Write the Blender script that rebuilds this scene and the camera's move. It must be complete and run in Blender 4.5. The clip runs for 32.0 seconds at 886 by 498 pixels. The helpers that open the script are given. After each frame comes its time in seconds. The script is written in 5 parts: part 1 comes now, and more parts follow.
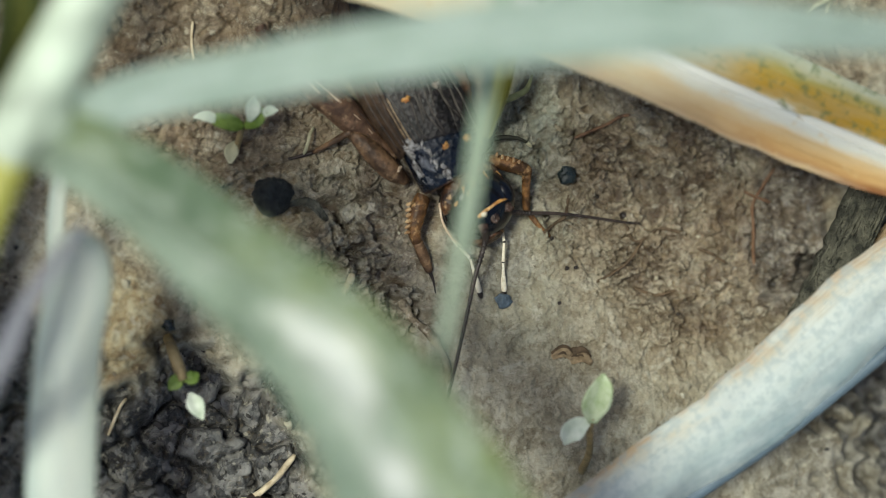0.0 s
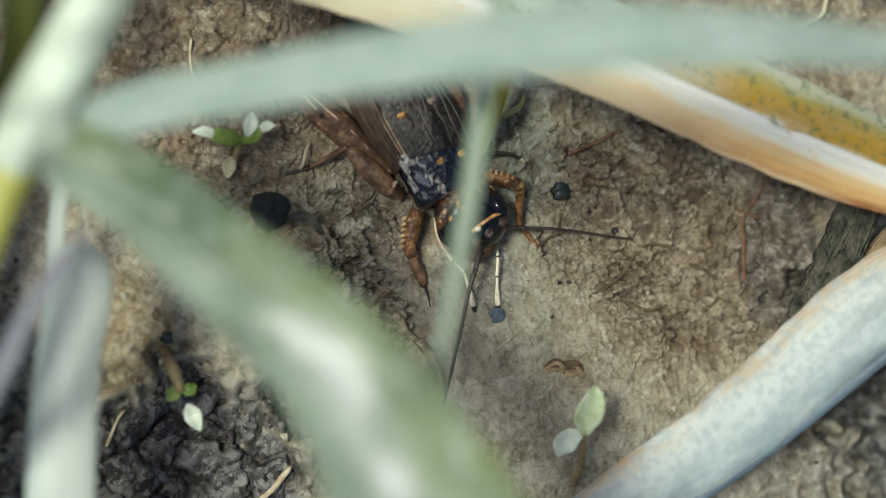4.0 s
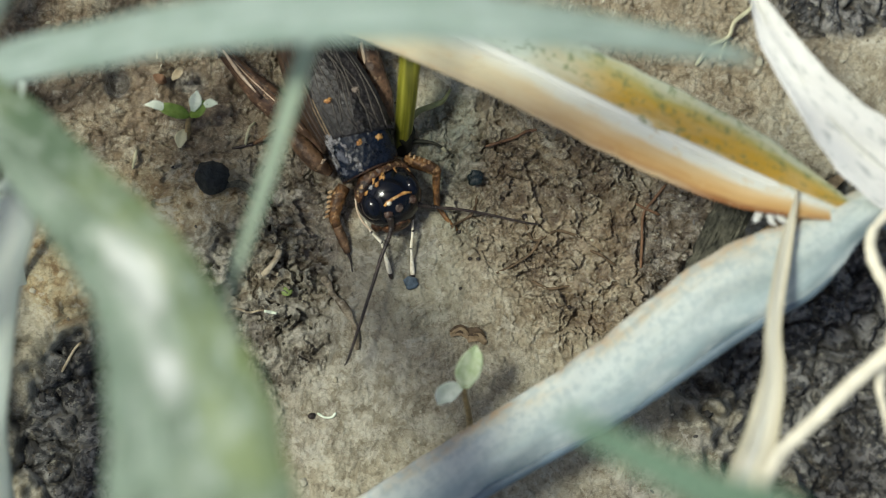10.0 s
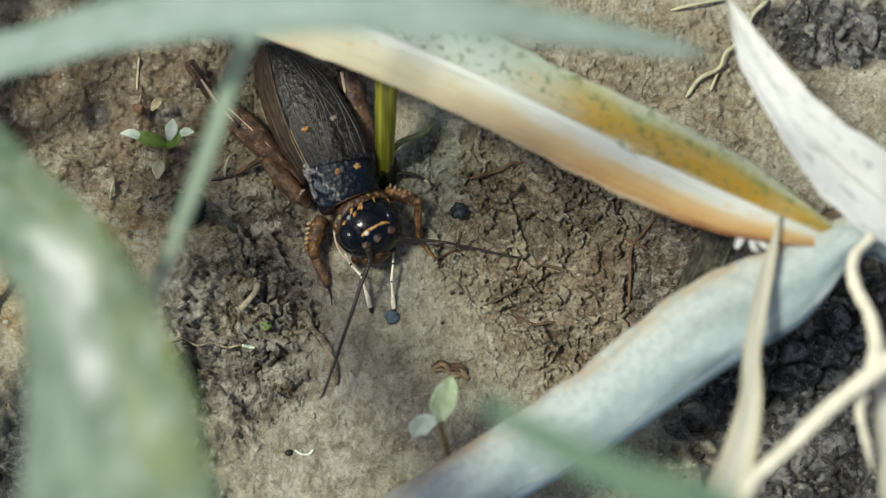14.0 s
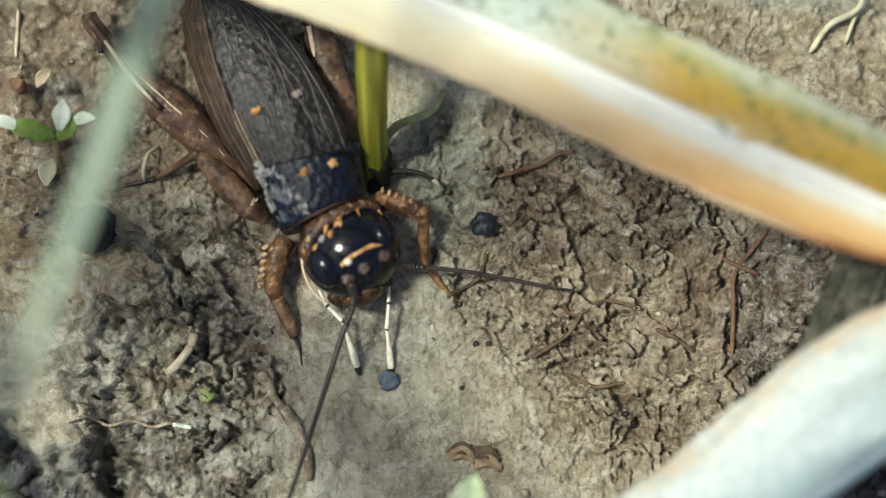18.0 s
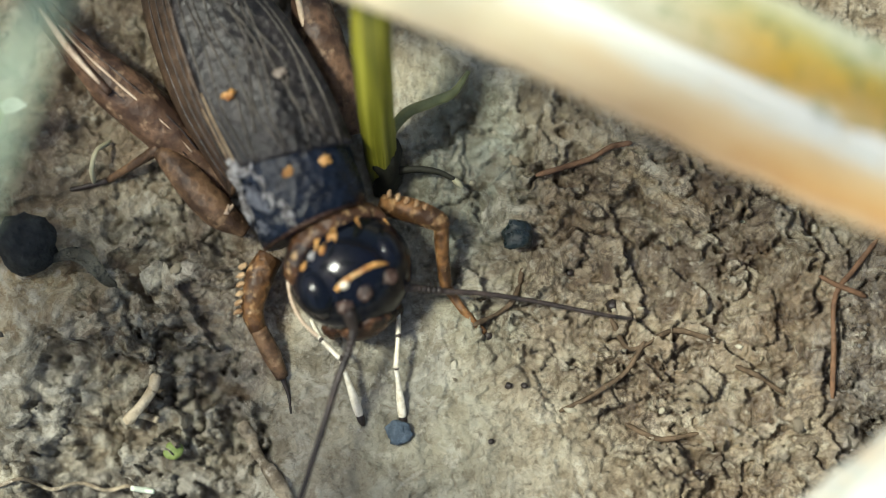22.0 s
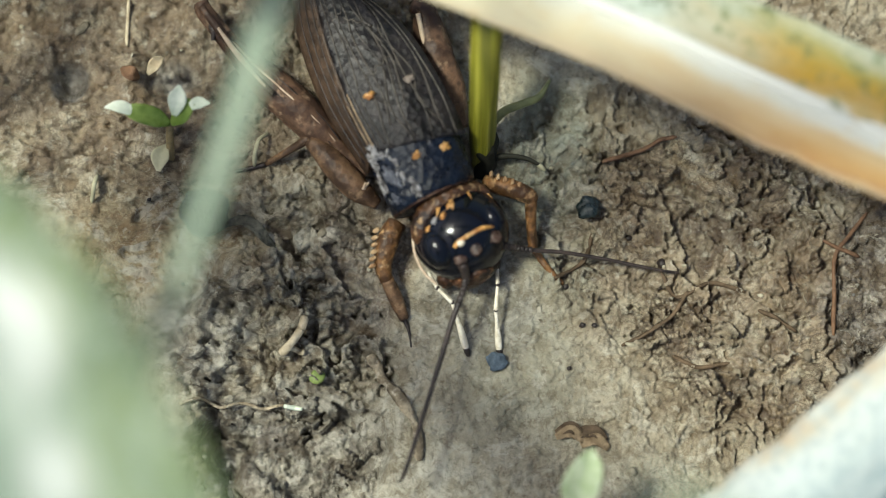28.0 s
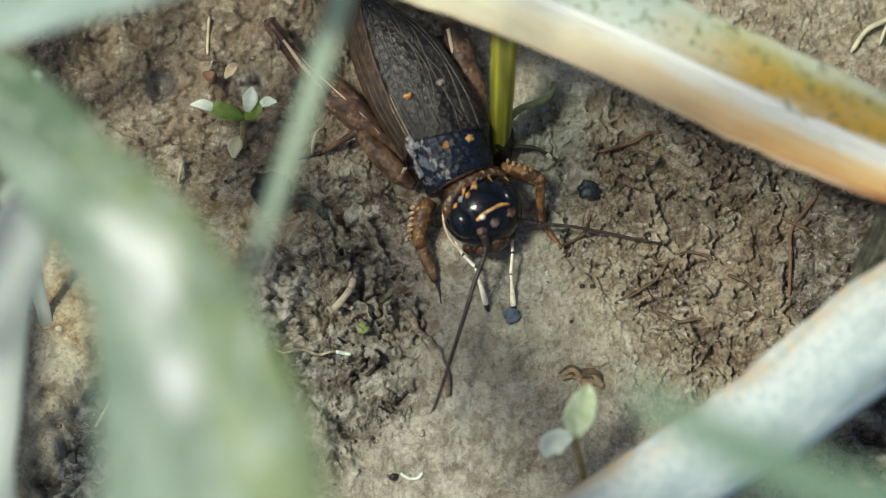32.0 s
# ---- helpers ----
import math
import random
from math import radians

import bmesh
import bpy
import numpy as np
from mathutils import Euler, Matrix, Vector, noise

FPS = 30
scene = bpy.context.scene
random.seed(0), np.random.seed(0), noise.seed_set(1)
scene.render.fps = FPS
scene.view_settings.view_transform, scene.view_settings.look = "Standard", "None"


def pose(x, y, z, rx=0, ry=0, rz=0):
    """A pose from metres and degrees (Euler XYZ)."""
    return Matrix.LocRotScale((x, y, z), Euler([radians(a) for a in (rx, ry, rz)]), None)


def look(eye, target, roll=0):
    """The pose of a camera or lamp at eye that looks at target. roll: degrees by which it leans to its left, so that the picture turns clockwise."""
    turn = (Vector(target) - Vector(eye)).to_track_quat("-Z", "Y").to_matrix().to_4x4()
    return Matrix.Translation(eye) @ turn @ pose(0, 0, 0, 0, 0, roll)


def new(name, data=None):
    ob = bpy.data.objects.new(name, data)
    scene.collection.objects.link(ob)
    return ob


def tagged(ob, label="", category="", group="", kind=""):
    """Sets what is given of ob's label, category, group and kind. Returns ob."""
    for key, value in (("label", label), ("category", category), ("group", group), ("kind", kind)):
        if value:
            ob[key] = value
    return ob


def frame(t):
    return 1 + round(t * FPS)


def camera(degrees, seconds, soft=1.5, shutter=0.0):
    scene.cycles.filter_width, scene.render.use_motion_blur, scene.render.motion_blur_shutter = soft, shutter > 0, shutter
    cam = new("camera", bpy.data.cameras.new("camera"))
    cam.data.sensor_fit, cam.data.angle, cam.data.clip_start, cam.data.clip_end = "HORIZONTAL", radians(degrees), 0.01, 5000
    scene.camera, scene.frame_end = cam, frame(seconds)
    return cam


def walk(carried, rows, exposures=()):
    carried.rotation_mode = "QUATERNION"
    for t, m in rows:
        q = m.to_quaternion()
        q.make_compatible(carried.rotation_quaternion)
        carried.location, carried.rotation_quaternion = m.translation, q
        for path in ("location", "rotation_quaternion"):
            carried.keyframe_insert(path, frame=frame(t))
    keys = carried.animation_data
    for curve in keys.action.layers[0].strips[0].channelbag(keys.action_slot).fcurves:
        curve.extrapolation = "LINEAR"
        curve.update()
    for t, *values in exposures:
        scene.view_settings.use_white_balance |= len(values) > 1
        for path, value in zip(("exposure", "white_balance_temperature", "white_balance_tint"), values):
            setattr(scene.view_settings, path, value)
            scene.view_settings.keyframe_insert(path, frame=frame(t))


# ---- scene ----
cam = camera(20, 32.0, soft=1.0)
walk(cam, [
    (0, pose(-0.03529, -0.00473, 0.14744, 2.066, -12.495, -4.698)),
    (0.5, pose(-0.03134, -0.00399, 0.14173, 1.888, -11.495, -4.628)),
    (1, pose(-0.03242, -0.00426, 0.14116, 2.024, -11.935, -4.684)),
    (1.5, pose(-0.03249, -0.00488, 0.14145, 2.290, -11.969, -4.680)),
    (2, pose(-0.03311, -0.00497, 0.14104, 2.343, -12.290, -4.688)),
    (2.5, pose(-0.03207, -0.00540, 0.14147, 2.495, -11.878, -4.687)),
    (3, pose(-0.03186, -0.00546, 0.14175, 2.521, -11.732, -4.663)),
    (3.5, pose(-0.03231, -0.00573, 0.14127, 2.724, -11.916, -4.657)),
    (4, pose(-0.03616, -0.00608, 0.14926, 2.869, -12.751, -4.604)),
    (4.5, pose(-0.03649, -0.00489, 0.15926, 2.401, -12.204, -4.541)),
    (6.5, pose(-0.04068, -0.00398, 0.17529, 2.070, -12.341, -4.441)),
    (7, pose(-0.03926, -0.00646, 0.17321, 2.496, -11.940, -4.216)),
    (7.5, pose(-0.03643, -0.01249, 0.17124, 3.528, -11.068, -3.699)),
    (8, pose(-0.03095, -0.01510, 0.16982, 3.941, -9.994, -2.786)),
    (8.5, pose(-0.02358, -0.01564, 0.17055, 4.069, -8.273, -1.776)),
    (9, pose(-0.01873, -0.01349, 0.17232, 3.459, -6.685, -1.185)),
    (9.5, pose(-0.01440, -0.01552, 0.17394, 4.145, -5.500, -0.707)),
    (10, pose(-0.00866, -0.01677, 0.17444, 4.479, -4.067, -0.452)),
    (10.5, pose(-0.00603, -0.01569, 0.17503, 4.329, -3.179, -0.202)),
    (11, pose(-0.00002, -0.01564, 0.17548, 4.788, -0.841, -0.081)),
    (11.5, pose(-0.00090, -0.01962, 0.17678, 6.024, -1.228, -0.122)),
    (12, pose(-0.00248, -0.02274, 0.17898, 6.807, -1.530, -0.192)),
    (12.5, pose(-0.00185, -0.02629, 0.17843, 8.004, -1.652, -0.100)),
    (13, pose(0.00081, -0.02648, 0.17807, 7.953, -1.137, -0.001)),
    (13.5, pose(-0.00015, -0.02704, 0.17709, 8.177, -1.540, -0.051)),
    (14, pose(0.00235, -0.02488, 0.16998, 8.015, -0.974, 0.072)),
    (14.5, pose(0.00400, -0.02160, 0.15989, 7.561, -0.641, 0.080)),
    (16.5, pose(0.00372, -0.01588, 0.13052, 7.016, -0.268, -0.666)),
    (17, pose(0.00399, -0.01455, 0.12559, 6.720, -0.129, -0.755)),
    (17.5, pose(0.00473, -0.01345, 0.12034, 6.718, 0.148, -0.788)),
    (18, pose(0.00468, -0.01324, 0.11719, 6.737, 0.227, -0.812)),
    (18.5, pose(0.00475, -0.01252, 0.11372, 6.633, 0.327, -0.869)),
    (19, pose(0.00495, -0.01207, 0.10982, 6.645, 0.544, -0.919)),
    (19.5, pose(0.00548, -0.01193, 0.10762, 6.651, 1.052, -0.910)),
    (20, pose(0.00533, -0.01226, 0.10698, 6.752, 1.059, -0.899)),
    (20.5, pose(0.00494, -0.01214, 0.10730, 6.876, 0.778, -0.965)),
    (21, pose(0.00623, -0.01145, 0.10225, 6.996, 1.484, -0.873)),
    (21.5, pose(0.00642, -0.01022, 0.09780, 6.720, 1.647, -0.903)),
    (22, pose(0.00693, -0.00906, 0.09298, 6.329, 2.169, -0.954)),
    (22.5, pose(0.00745, -0.00914, 0.09237, 6.367, 2.572, -0.908)),
    (23, pose(0.00768, -0.00954, 0.09446, 6.475, 2.781, -0.918)),
    (23.5, pose(0.00600, -0.01036, 0.09899, 6.576, 1.936, -1.019)),
    (24, pose(0.00517, -0.01110, 0.10354, 6.619, 1.824, -1.010)),
    (24.5, pose(0.00516, -0.01158, 0.10647, 6.697, 1.954, -0.966)),
    (25, pose(0.00376, -0.01262, 0.11109, 6.922, 1.460, -0.955)),
    (25.5, pose(0.00577, -0.01233, 0.11445, 6.544, 2.524, -0.859)),
    (27.5, pose(0.00167, -0.01529, 0.11915, 7.282, 1.197, -0.817)),
    (28, pose(-0.00271, -0.01680, 0.11880, 7.990, -0.762, -1.115)),
    (28.5, pose(0.00052, -0.01573, 0.11894, 7.144, 0.915, -0.794)),
    (29, pose(-0.00250, -0.01669, 0.11782, 7.632, -0.451, -1.048)),
    (29.5, pose(0.00003, -0.01659, 0.12719, 6.946, 0.537, -0.823)),
    (30, pose(-0.00030, -0.01838, 0.13753, 7.305, 0.199, -0.817)),
    (30.5, pose(-0.00198, -0.02055, 0.14176, 7.753, -0.272, -0.890)),
    (31, pose(-0.00296, -0.02093, 0.14332, 7.925, -0.547, -0.851)),
    (31.5, pose(-0.00388, -0.02068, 0.14401, 7.525, -0.641, -0.893)),
    (32, pose(-0.00347, -0.02260, 0.14423, 8.251, -0.365, -0.792)),
], exposures=((0, 0.04), (14, 0.0), (17, 0.36), (22, 0.66), (25, 0.6), (28, 0.45), (32, 0.22)))
cam.data.dof.use_dof = True
cam.data.dof.aperture_fstop = 18.0

# ---- light ----
world = bpy.data.worlds.new("sky")
scene.world = world
world.use_nodes = True
SUN_EL, SUN_AZ = 64.0, -80.0          # degrees above the horizon, and from +y towards +x
wn = world.node_tree.nodes
sky = wn.new("ShaderNodeTexSky")
sky.sky_type, sky.sun_disc = "NISHITA", False
sky.sun_elevation, sky.sun_rotation = radians(SUN_EL), radians(SUN_AZ)
sky.air_density, sky.dust_density = 1.0, 3.0
world.node_tree.links.new(sky.outputs[0], wn["Background"].inputs[0])
wn["Background"].inputs[1].default_value = 0.108
sun = new("sun", bpy.data.lights.new("sun", "SUN"))
sun.data.energy, sun.data.angle, sun.data.color = 3.6, radians(10), (0.97, 1.0, 0.87)
sun.matrix_world = look(Vector((math.sin(radians(SUN_AZ)) * math.cos(radians(SUN_EL)), math.cos(radians(SUN_AZ)) * math.cos(radians(SUN_EL)), math.sin(radians(SUN_EL)))), (0, 0, 0))

# ---- materials ----
MM = 0.001


class Mat:
    """A small node-material builder."""

    def __init__(self, name, rough=0.6, spec=0.4, metal=0.0):
        self.m = bpy.data.materials.new(name)
        self.m.use_nodes = True
        self.t = self.m.node_tree
        self.b = self.t.nodes["Principled BSDF"]
        self.b.inputs["Roughness"].default_value = rough
        self.b.inputs["Specular IOR Level"].default_value = spec
        self.b.inputs["Metallic"].default_value = metal
        self.co = self.t.nodes.new("ShaderNodeTexCoord")

    def node(self, kind, **inputs):
        n = self.t.nodes.new(kind)
        for k, v in inputs.items():
            self.put(n.inputs[k.replace("_", " ")], v)
        return n

    def put(self, socket, v):
        if isinstance(v, bpy.types.NodeSocket):
            self.t.links.new(v, socket)
        else:
            socket.default_value = v

    def noise(self, scale, detail=4.0, rough=0.55, coord="Object", stretch=None, warp=0.0):
        vec = self.co.outputs[coord]
        if stretch:
            mp = self.node("ShaderNodeMapping")
            mp.inputs["Scale"].default_value = stretch
            self.t.links.new(vec, mp.inputs["Vector"])
            vec = mp.outputs[0]
        n = self.node("ShaderNodeTexNoise", Vector=vec, Scale=scale, Detail=detail, Roughness=rough, Distortion=warp)
        return n.outputs["Fac"]

    def voronoi(self, scale, feature="F1", coord="Object", rand=1.0, out="Distance"):
        n = self.node("ShaderNodeTexVoronoi", Vector=self.co.outputs[coord], Scale=scale, Randomness=rand)
        n.feature = feature
        return n.outputs[out]

    def ramp(self, fac, *stops):
        n = self.t.nodes.new("ShaderNodeValToRGB")
        el = n.color_ramp.elements
        while len(el) < len(stops):
            el.new(0.5)
        for e, (p, c) in zip(el, stops):
            e.position, e.color = p, ((*c, 1) if isinstance(c, (tuple, list)) else (c, c, c, 1))
        self.t.links.new(fac, n.inputs[0])
        return n.outputs[0]

    def mix(self, fac, a, b, blend="MIX"):
        n = self.t.nodes.new("ShaderNodeMix")
        n.data_type, n.blend_type = "RGBA", blend
        self.put(n.inputs[0], fac)
        self.put(n.inputs[6], a if isinstance(a, bpy.types.NodeSocket) else (*a, 1))
        self.put(n.inputs[7], b if isinstance(b, bpy.types.NodeSocket) else (*b, 1))
        return n.outputs[2]

    def math(self, op, a, b=0.0, clamp=False):
        n = self.t.nodes.new("ShaderNodeMath")
        n.operation, n.use_clamp = op, clamp
        self.put(n.inputs[0], a)
        self.put(n.inputs[1], b)
        return n.outputs[0]

    def uv(self):
        n = self.node("ShaderNodeSeparateXYZ", Vector=self.co.outputs["UV"])
        return n.outputs[0], n.outputs[1]

    def color(self, c):
        self.put(self.b.inputs["Base Color"], c if isinstance(c, bpy.types.NodeSocket) else (*c, 1))
        return self

    def bump(self, height, dist, strength=1.0):
        n = self.node("ShaderNodeBump", Strength=strength, Distance=dist, Height=height)
        if self.b.inputs["Normal"].is_linked:
            self.t.links.new(self.b.inputs["Normal"].links[0].from_socket, n.inputs["Normal"])
        self.t.links.new(n.outputs[0], self.b.inputs["Normal"])
        return self

    def leafy(self, colour, amount=0.35):
        """Lets light through a thin leaf."""
        tr = self.node("ShaderNodeBsdfTranslucent", Color=colour)
        mx = self.t.nodes.new("ShaderNodeMixShader")
        mx.inputs[0].default_value = amount
        self.t.links.new(self.b.outputs[0], mx.inputs[1])
        self.t.links.new(tr.outputs[0], mx.inputs[2])
        self.t.links.new(mx.outputs[0], self.t.nodes["Material Output"].inputs[0])
        return self


def plain(name, c, rough=0.6, spec=0.4, vary=0.25, scale=900.0, bump=0.00003):
    m = Mat(name, rough, spec)
    n = m.noise(scale, 5)
    dark = tuple(v * (1 - vary) for v in c)
    lite = tuple(min(1, v * (1 + vary)) for v in c)
    m.color(m.ramp(n, (0.3, dark), (0.7, lite)))
    m.bump(n, bump)
    return m.m


# ---- mesh helpers (millimetres in, metres out) ----
def part(name, bm, material, parent=None, label="", smooth=True):
    me = bpy.data.meshes.new(name)
    bm.to_mesh(me)
    bm.free()
    me.materials.append(material)
    if smooth:
        me.shade_smooth()
    ob = new(name, me)
    ob.parent = parent
    if label:
        ob["label"] = label
    return ob


def empty(name, x=0, y=0, z=0):
    ob = new(name)
    ob.empty_display_size = 0.003
    ob.matrix_basis = pose(x * MM, y * MM, z * MM)
    return ob


def spline(pts, n):
    """Catmull-Rom through tuples of any length; n points in all."""
    p = np.array(pts, float)
    p = np.vstack([2 * p[0] - p[1], p, 2 * p[-1] - p[-2]])
    out = []
    for u in np.linspace(0, len(p) - 3, n):
        i = min(int(u), len(p) - 4)
        f = u - i
        a, b, c, d = p[i:i + 4]
        out.append(0.5 * (2 * b + (c - a) * f + (2 * a - 5 * b + 4 * c - d) * f * f + (3 * b - a - 3 * c + d) * f ** 3))
    return np.array(out)


def tube(pts, n=24, sides=10, flat=1.0, rough=0.0, up=(0, 0, 1)):
    """A tapered, closed tube through (x, y, z, radius) points."""
    bm = bmesh.new()
    q = spline(pts, n)
    rings = []
    for i, (x, y, z, r) in enumerate(q):
        d = q[min(i + 1, n - 1)][:3] - q[max(i - 1, 0)][:3]
        d = Vector(d).normalized()
        side = d.cross(Vector(up))
        side = side.normalized() if side.length > 1e-4 else Vector((1, 0, 0))
        top = side.cross(d)
        ring = []
        for k in range(sides):
            a = 2 * math.pi * k / sides
            rr = max(r, 0.01) * (1 + rough * noise.noise((x * 1.3 + 3 * math.cos(a), y * 1.3, z + 3 * math.sin(a))))
            ring.append(bm.verts.new((Vector((x, y, z)) + side * (math.cos(a) * rr) + top * (math.sin(a) * rr * flat)) * MM))
        rings.append(ring)
    for a, b in zip(rings, rings[1:]):
        for k in range(sides):
            bm.faces.new((a[k], a[(k + 1) % sides], b[(k + 1) % sides], b[k]))
    bm.faces.new(rings[0][::-1])
    bm.faces.new(rings[-1])
    bmesh.ops.recalc_face_normals(bm, faces=bm.faces)
    return bm


def blade(pts, n=60, across=14, fold=0.15, thick=0.22, wave=0.0, twist=(0, 0), seed=0, crisp=0.0, arch=0.0, lo=-1.0, hi=1.0, ribs=0.02):
    """A leaf blade through (x, y, z, width) points: folded along its midrib, with thickness and uneven edges. UV: u along in mm / 10, v across 0..1."""
    bm = bmesh.new()
    uv = bm.loops.layers.uv.new("UVMap")
    q = spline(pts, n)
    along = np.r_[0, np.cumsum(np.linalg.norm(np.diff(q[:, :3], axis=0), axis=1))]
    grid = [[], []]
    for i in range(n):
        x, y, z, w = q[i]
        d = Vector(q[min(i + 1, n - 1)][:3] - q[max(i - 1, 0)][:3]).normalized()
        side = d.cross(Vector((0, 0, 1))).normalized()
        tw = radians(twist[0] + (twist[1] - twist[0]) * i / (n - 1))
        side = Matrix.Rotation(tw, 3, d) @ side
        top = side.cross(d)
        for s, rows in zip((0.5, -0.5), grid):
            row = []
            for k in range(across + 1):
                v = lo + (hi - lo) * k / across
                edge = 1 + crisp * noise.noise((along[i] * 0.55 + seed * 7, v * 2, seed))
                h = fold * w * (abs(v) ** 1.3 - 0.5) - arch * w * v * v + wave * noise.noise((along[i] * 0.25, v * 1.4 + seed * 3, seed)) + ribs * w * math.cos(v * 26)
                t = thick * (1 - 0.75 * v * v) * s
                row.append(bm.verts.new((Vector((x, y, z)) + side * (v * max(w, 0.02) / 2 * edge) + top * (h + t)) * MM))
            rows.append(row)

    def quad(a, b, c, e, i, k):
        f = bm.faces.new((a, b, c, e))
        for loop, (ii, kk) in zip(f.loops, ((i, k), (i, k + 1), (i + 1, k + 1), (i + 1, k))):
            loop[uv].uv = (along[ii] / 10, (lo + (hi - lo) * kk / across + 1) / 2)

    for i in range(n - 1):
        for k in range(across):
            a, b = grid[0], grid[1]
            quad(a[i][k], a[i][k + 1], a[i + 1][k + 1], a[i + 1][k], i, k)
            quad(b[i][k], b[i][k + 1], b[i + 1][k + 1], b[i + 1][k], i, k)
        for k in (0, across):
            f = bm.faces.new((grid[0][i][k], grid[0][i + 1][k], grid[1][i + 1][k], grid[1][i][k]))
            for loop in f.loops:
                loop[uv].uv = (along[i] / 10, (lo + (hi - lo) * k / across + 1) / 2)
    for i in (0, n - 1):
        for k in range(across):
            bm.faces.new((grid[0][i][k], grid[0][i][k + 1], grid[1][i][k + 1], grid[1][i][k]))
    bmesh.ops.recalc_face_normals(bm, faces=bm.faces)
    return bm


def blob(x, y, z, rx, ry, rz, seed=0, rough=0.25, sub=3, freq=1.2, turn=0.0):
    bm = bmesh.new()
    bmesh.ops.create_icosphere(bm, subdivisions=sub, radius=1)
    rot = Matrix.Rotation(radians(turn), 3, "Z")
    for v in bm.verts:
        c = v.co.copy()
        k = 1 + rough * noise.noise(c * freq + Vector((seed * 5.3, seed, 0))) + rough * 0.5 * noise.noise(c * freq * 2.7 + Vector((seed, 9, 2)))
        c = Vector((c.x * rx, c.y * ry, c.z * rz)) * k
        v.co = (rot @ c + Vector((x, y, z))) * MM
    return bm


def loft(sections, sides=28, power=2.3):
    """A body through sections (s, x, z, half width, half height) along +y, with rounded-square cross-sections."""
    bm = bmesh.new()
    uv = bm.loops.layers.uv.new("UVMap")
    q = spline(sections, 4 * len(sections))
    rings = []
    for s, x, z, w, h in q:
        ring = []
        for k in range(sides):
            a = 2 * math.pi * k / sides
            c, e = math.cos(a), math.sin(a)
            ring.append(bm.verts.new(Vector((x + max(w, 0.02) * math.copysign(abs(c) ** (2 / power), c), s, z + max(h, 0.02) * math.copysign(abs(e) ** (2 / power), e))) * MM))
        rings.append(ring)
    for i, (a, b) in enumerate(zip(rings, rings[1:])):
        for k in range(sides):
            f = bm.faces.new((a[k], a[(k + 1) % sides], b[(k + 1) % sides], b[k]))
            for loop, (ii, kk) in zip(f.loops, ((i, k), (i, k + 1), (i + 1, k + 1), (i + 1, k))):
                loop[uv].uv = (ii / (len(rings) - 1), kk / sides)
    bm.faces.new(rings[0][::-1])
    bm.faces.new(rings[-1])
    bmesh.ops.recalc_face_normals(bm, faces=bm.faces)
    return bm


# ---- soil ----
def hashed(ix, iy, k):
    v = np.sin(ix * 127.1 + iy * 311.7 + k * 74.7) * 43758.5453
    return v - np.floor(v)


def smooth_noise(x, y, k=0):
    """Gradient noise on arrays, about -1 to 1."""
    ix, iy = np.floor(x), np.floor(y)
    fx, fy = x - ix, y - iy
    ux, uy = fx * fx * fx * (fx * (fx * 6 - 15) + 10), fy * fy * fy * (fy * (fy * 6 - 15) + 10)
    out = 0
    for dx in (0, 1):
        for dy in (0, 1):
            a = hashed(ix + dx, iy + dy, k) * 2 * np.pi
            dot = np.cos(a) * (fx - dx) + np.sin(a) * (fy - dy)
            out = out + dot * (ux if dx else 1 - ux) * (uy if dy else 1 - uy)
    return out * 1.5


def layered(x, y, octaves, k=0, gain=0.5):
    out, amp = 0, 1.0
    for o in range(octaves):
        out = out + amp * smooth_noise(x * 2 ** o + o * 17.3, y * 2 ** o - o * 9.1, k + o)
        amp *= gain
    return out


def flakes(x, y, k=0):
    """Broken plates: a random height and tilt for each cell, with a groove round it."""
    ix, iy = np.floor(x), np.floor(y)
    f1, f2, h = np.full(x.shape, 9.0), np.full(x.shape, 9.0), np.zeros(x.shape)
    for dx in (-1, 0, 1):
        for dy in (-1, 0, 1):
            cx, cy = ix + dx, iy + dy
            ox, oy = x - (cx + hashed(cx, cy, k)), y - (cy + hashed(cx, cy, k + 1))
            d = np.sqrt(ox * ox + oy * oy)
            plate = hashed(cx, cy, k + 2) * 2 - 1 + 1.1 * ((hashed(cx, cy, k + 3) - 0.5) * ox + (hashed(cx, cy, k + 4) - 0.5) * oy)
            near = d < f1
            f2 = np.where(near, f1, np.minimum(f2, d))
            h = np.where(near, plate, h)
            f1 = np.where(near, d, f1)
    return h, np.clip((f2 - f1) * 4, 0, 1)


def zone(x, y, cx, cy, rx, ry, soft=0.45):
    """1 inside an uneven patch of soil, 0 outside."""
    d = np.hypot((x - cx) / rx, (y - cy) / ry) + 0.22 * smooth_noise(x * 0.3, y * 0.3, 40) + 0.12 * smooth_noise(x * 0.9, y * 0.9, 41)
    u = np.clip((1 + soft / 2 - d) / soft, 0, 1)
    return u * u * (3 - 2 * u)


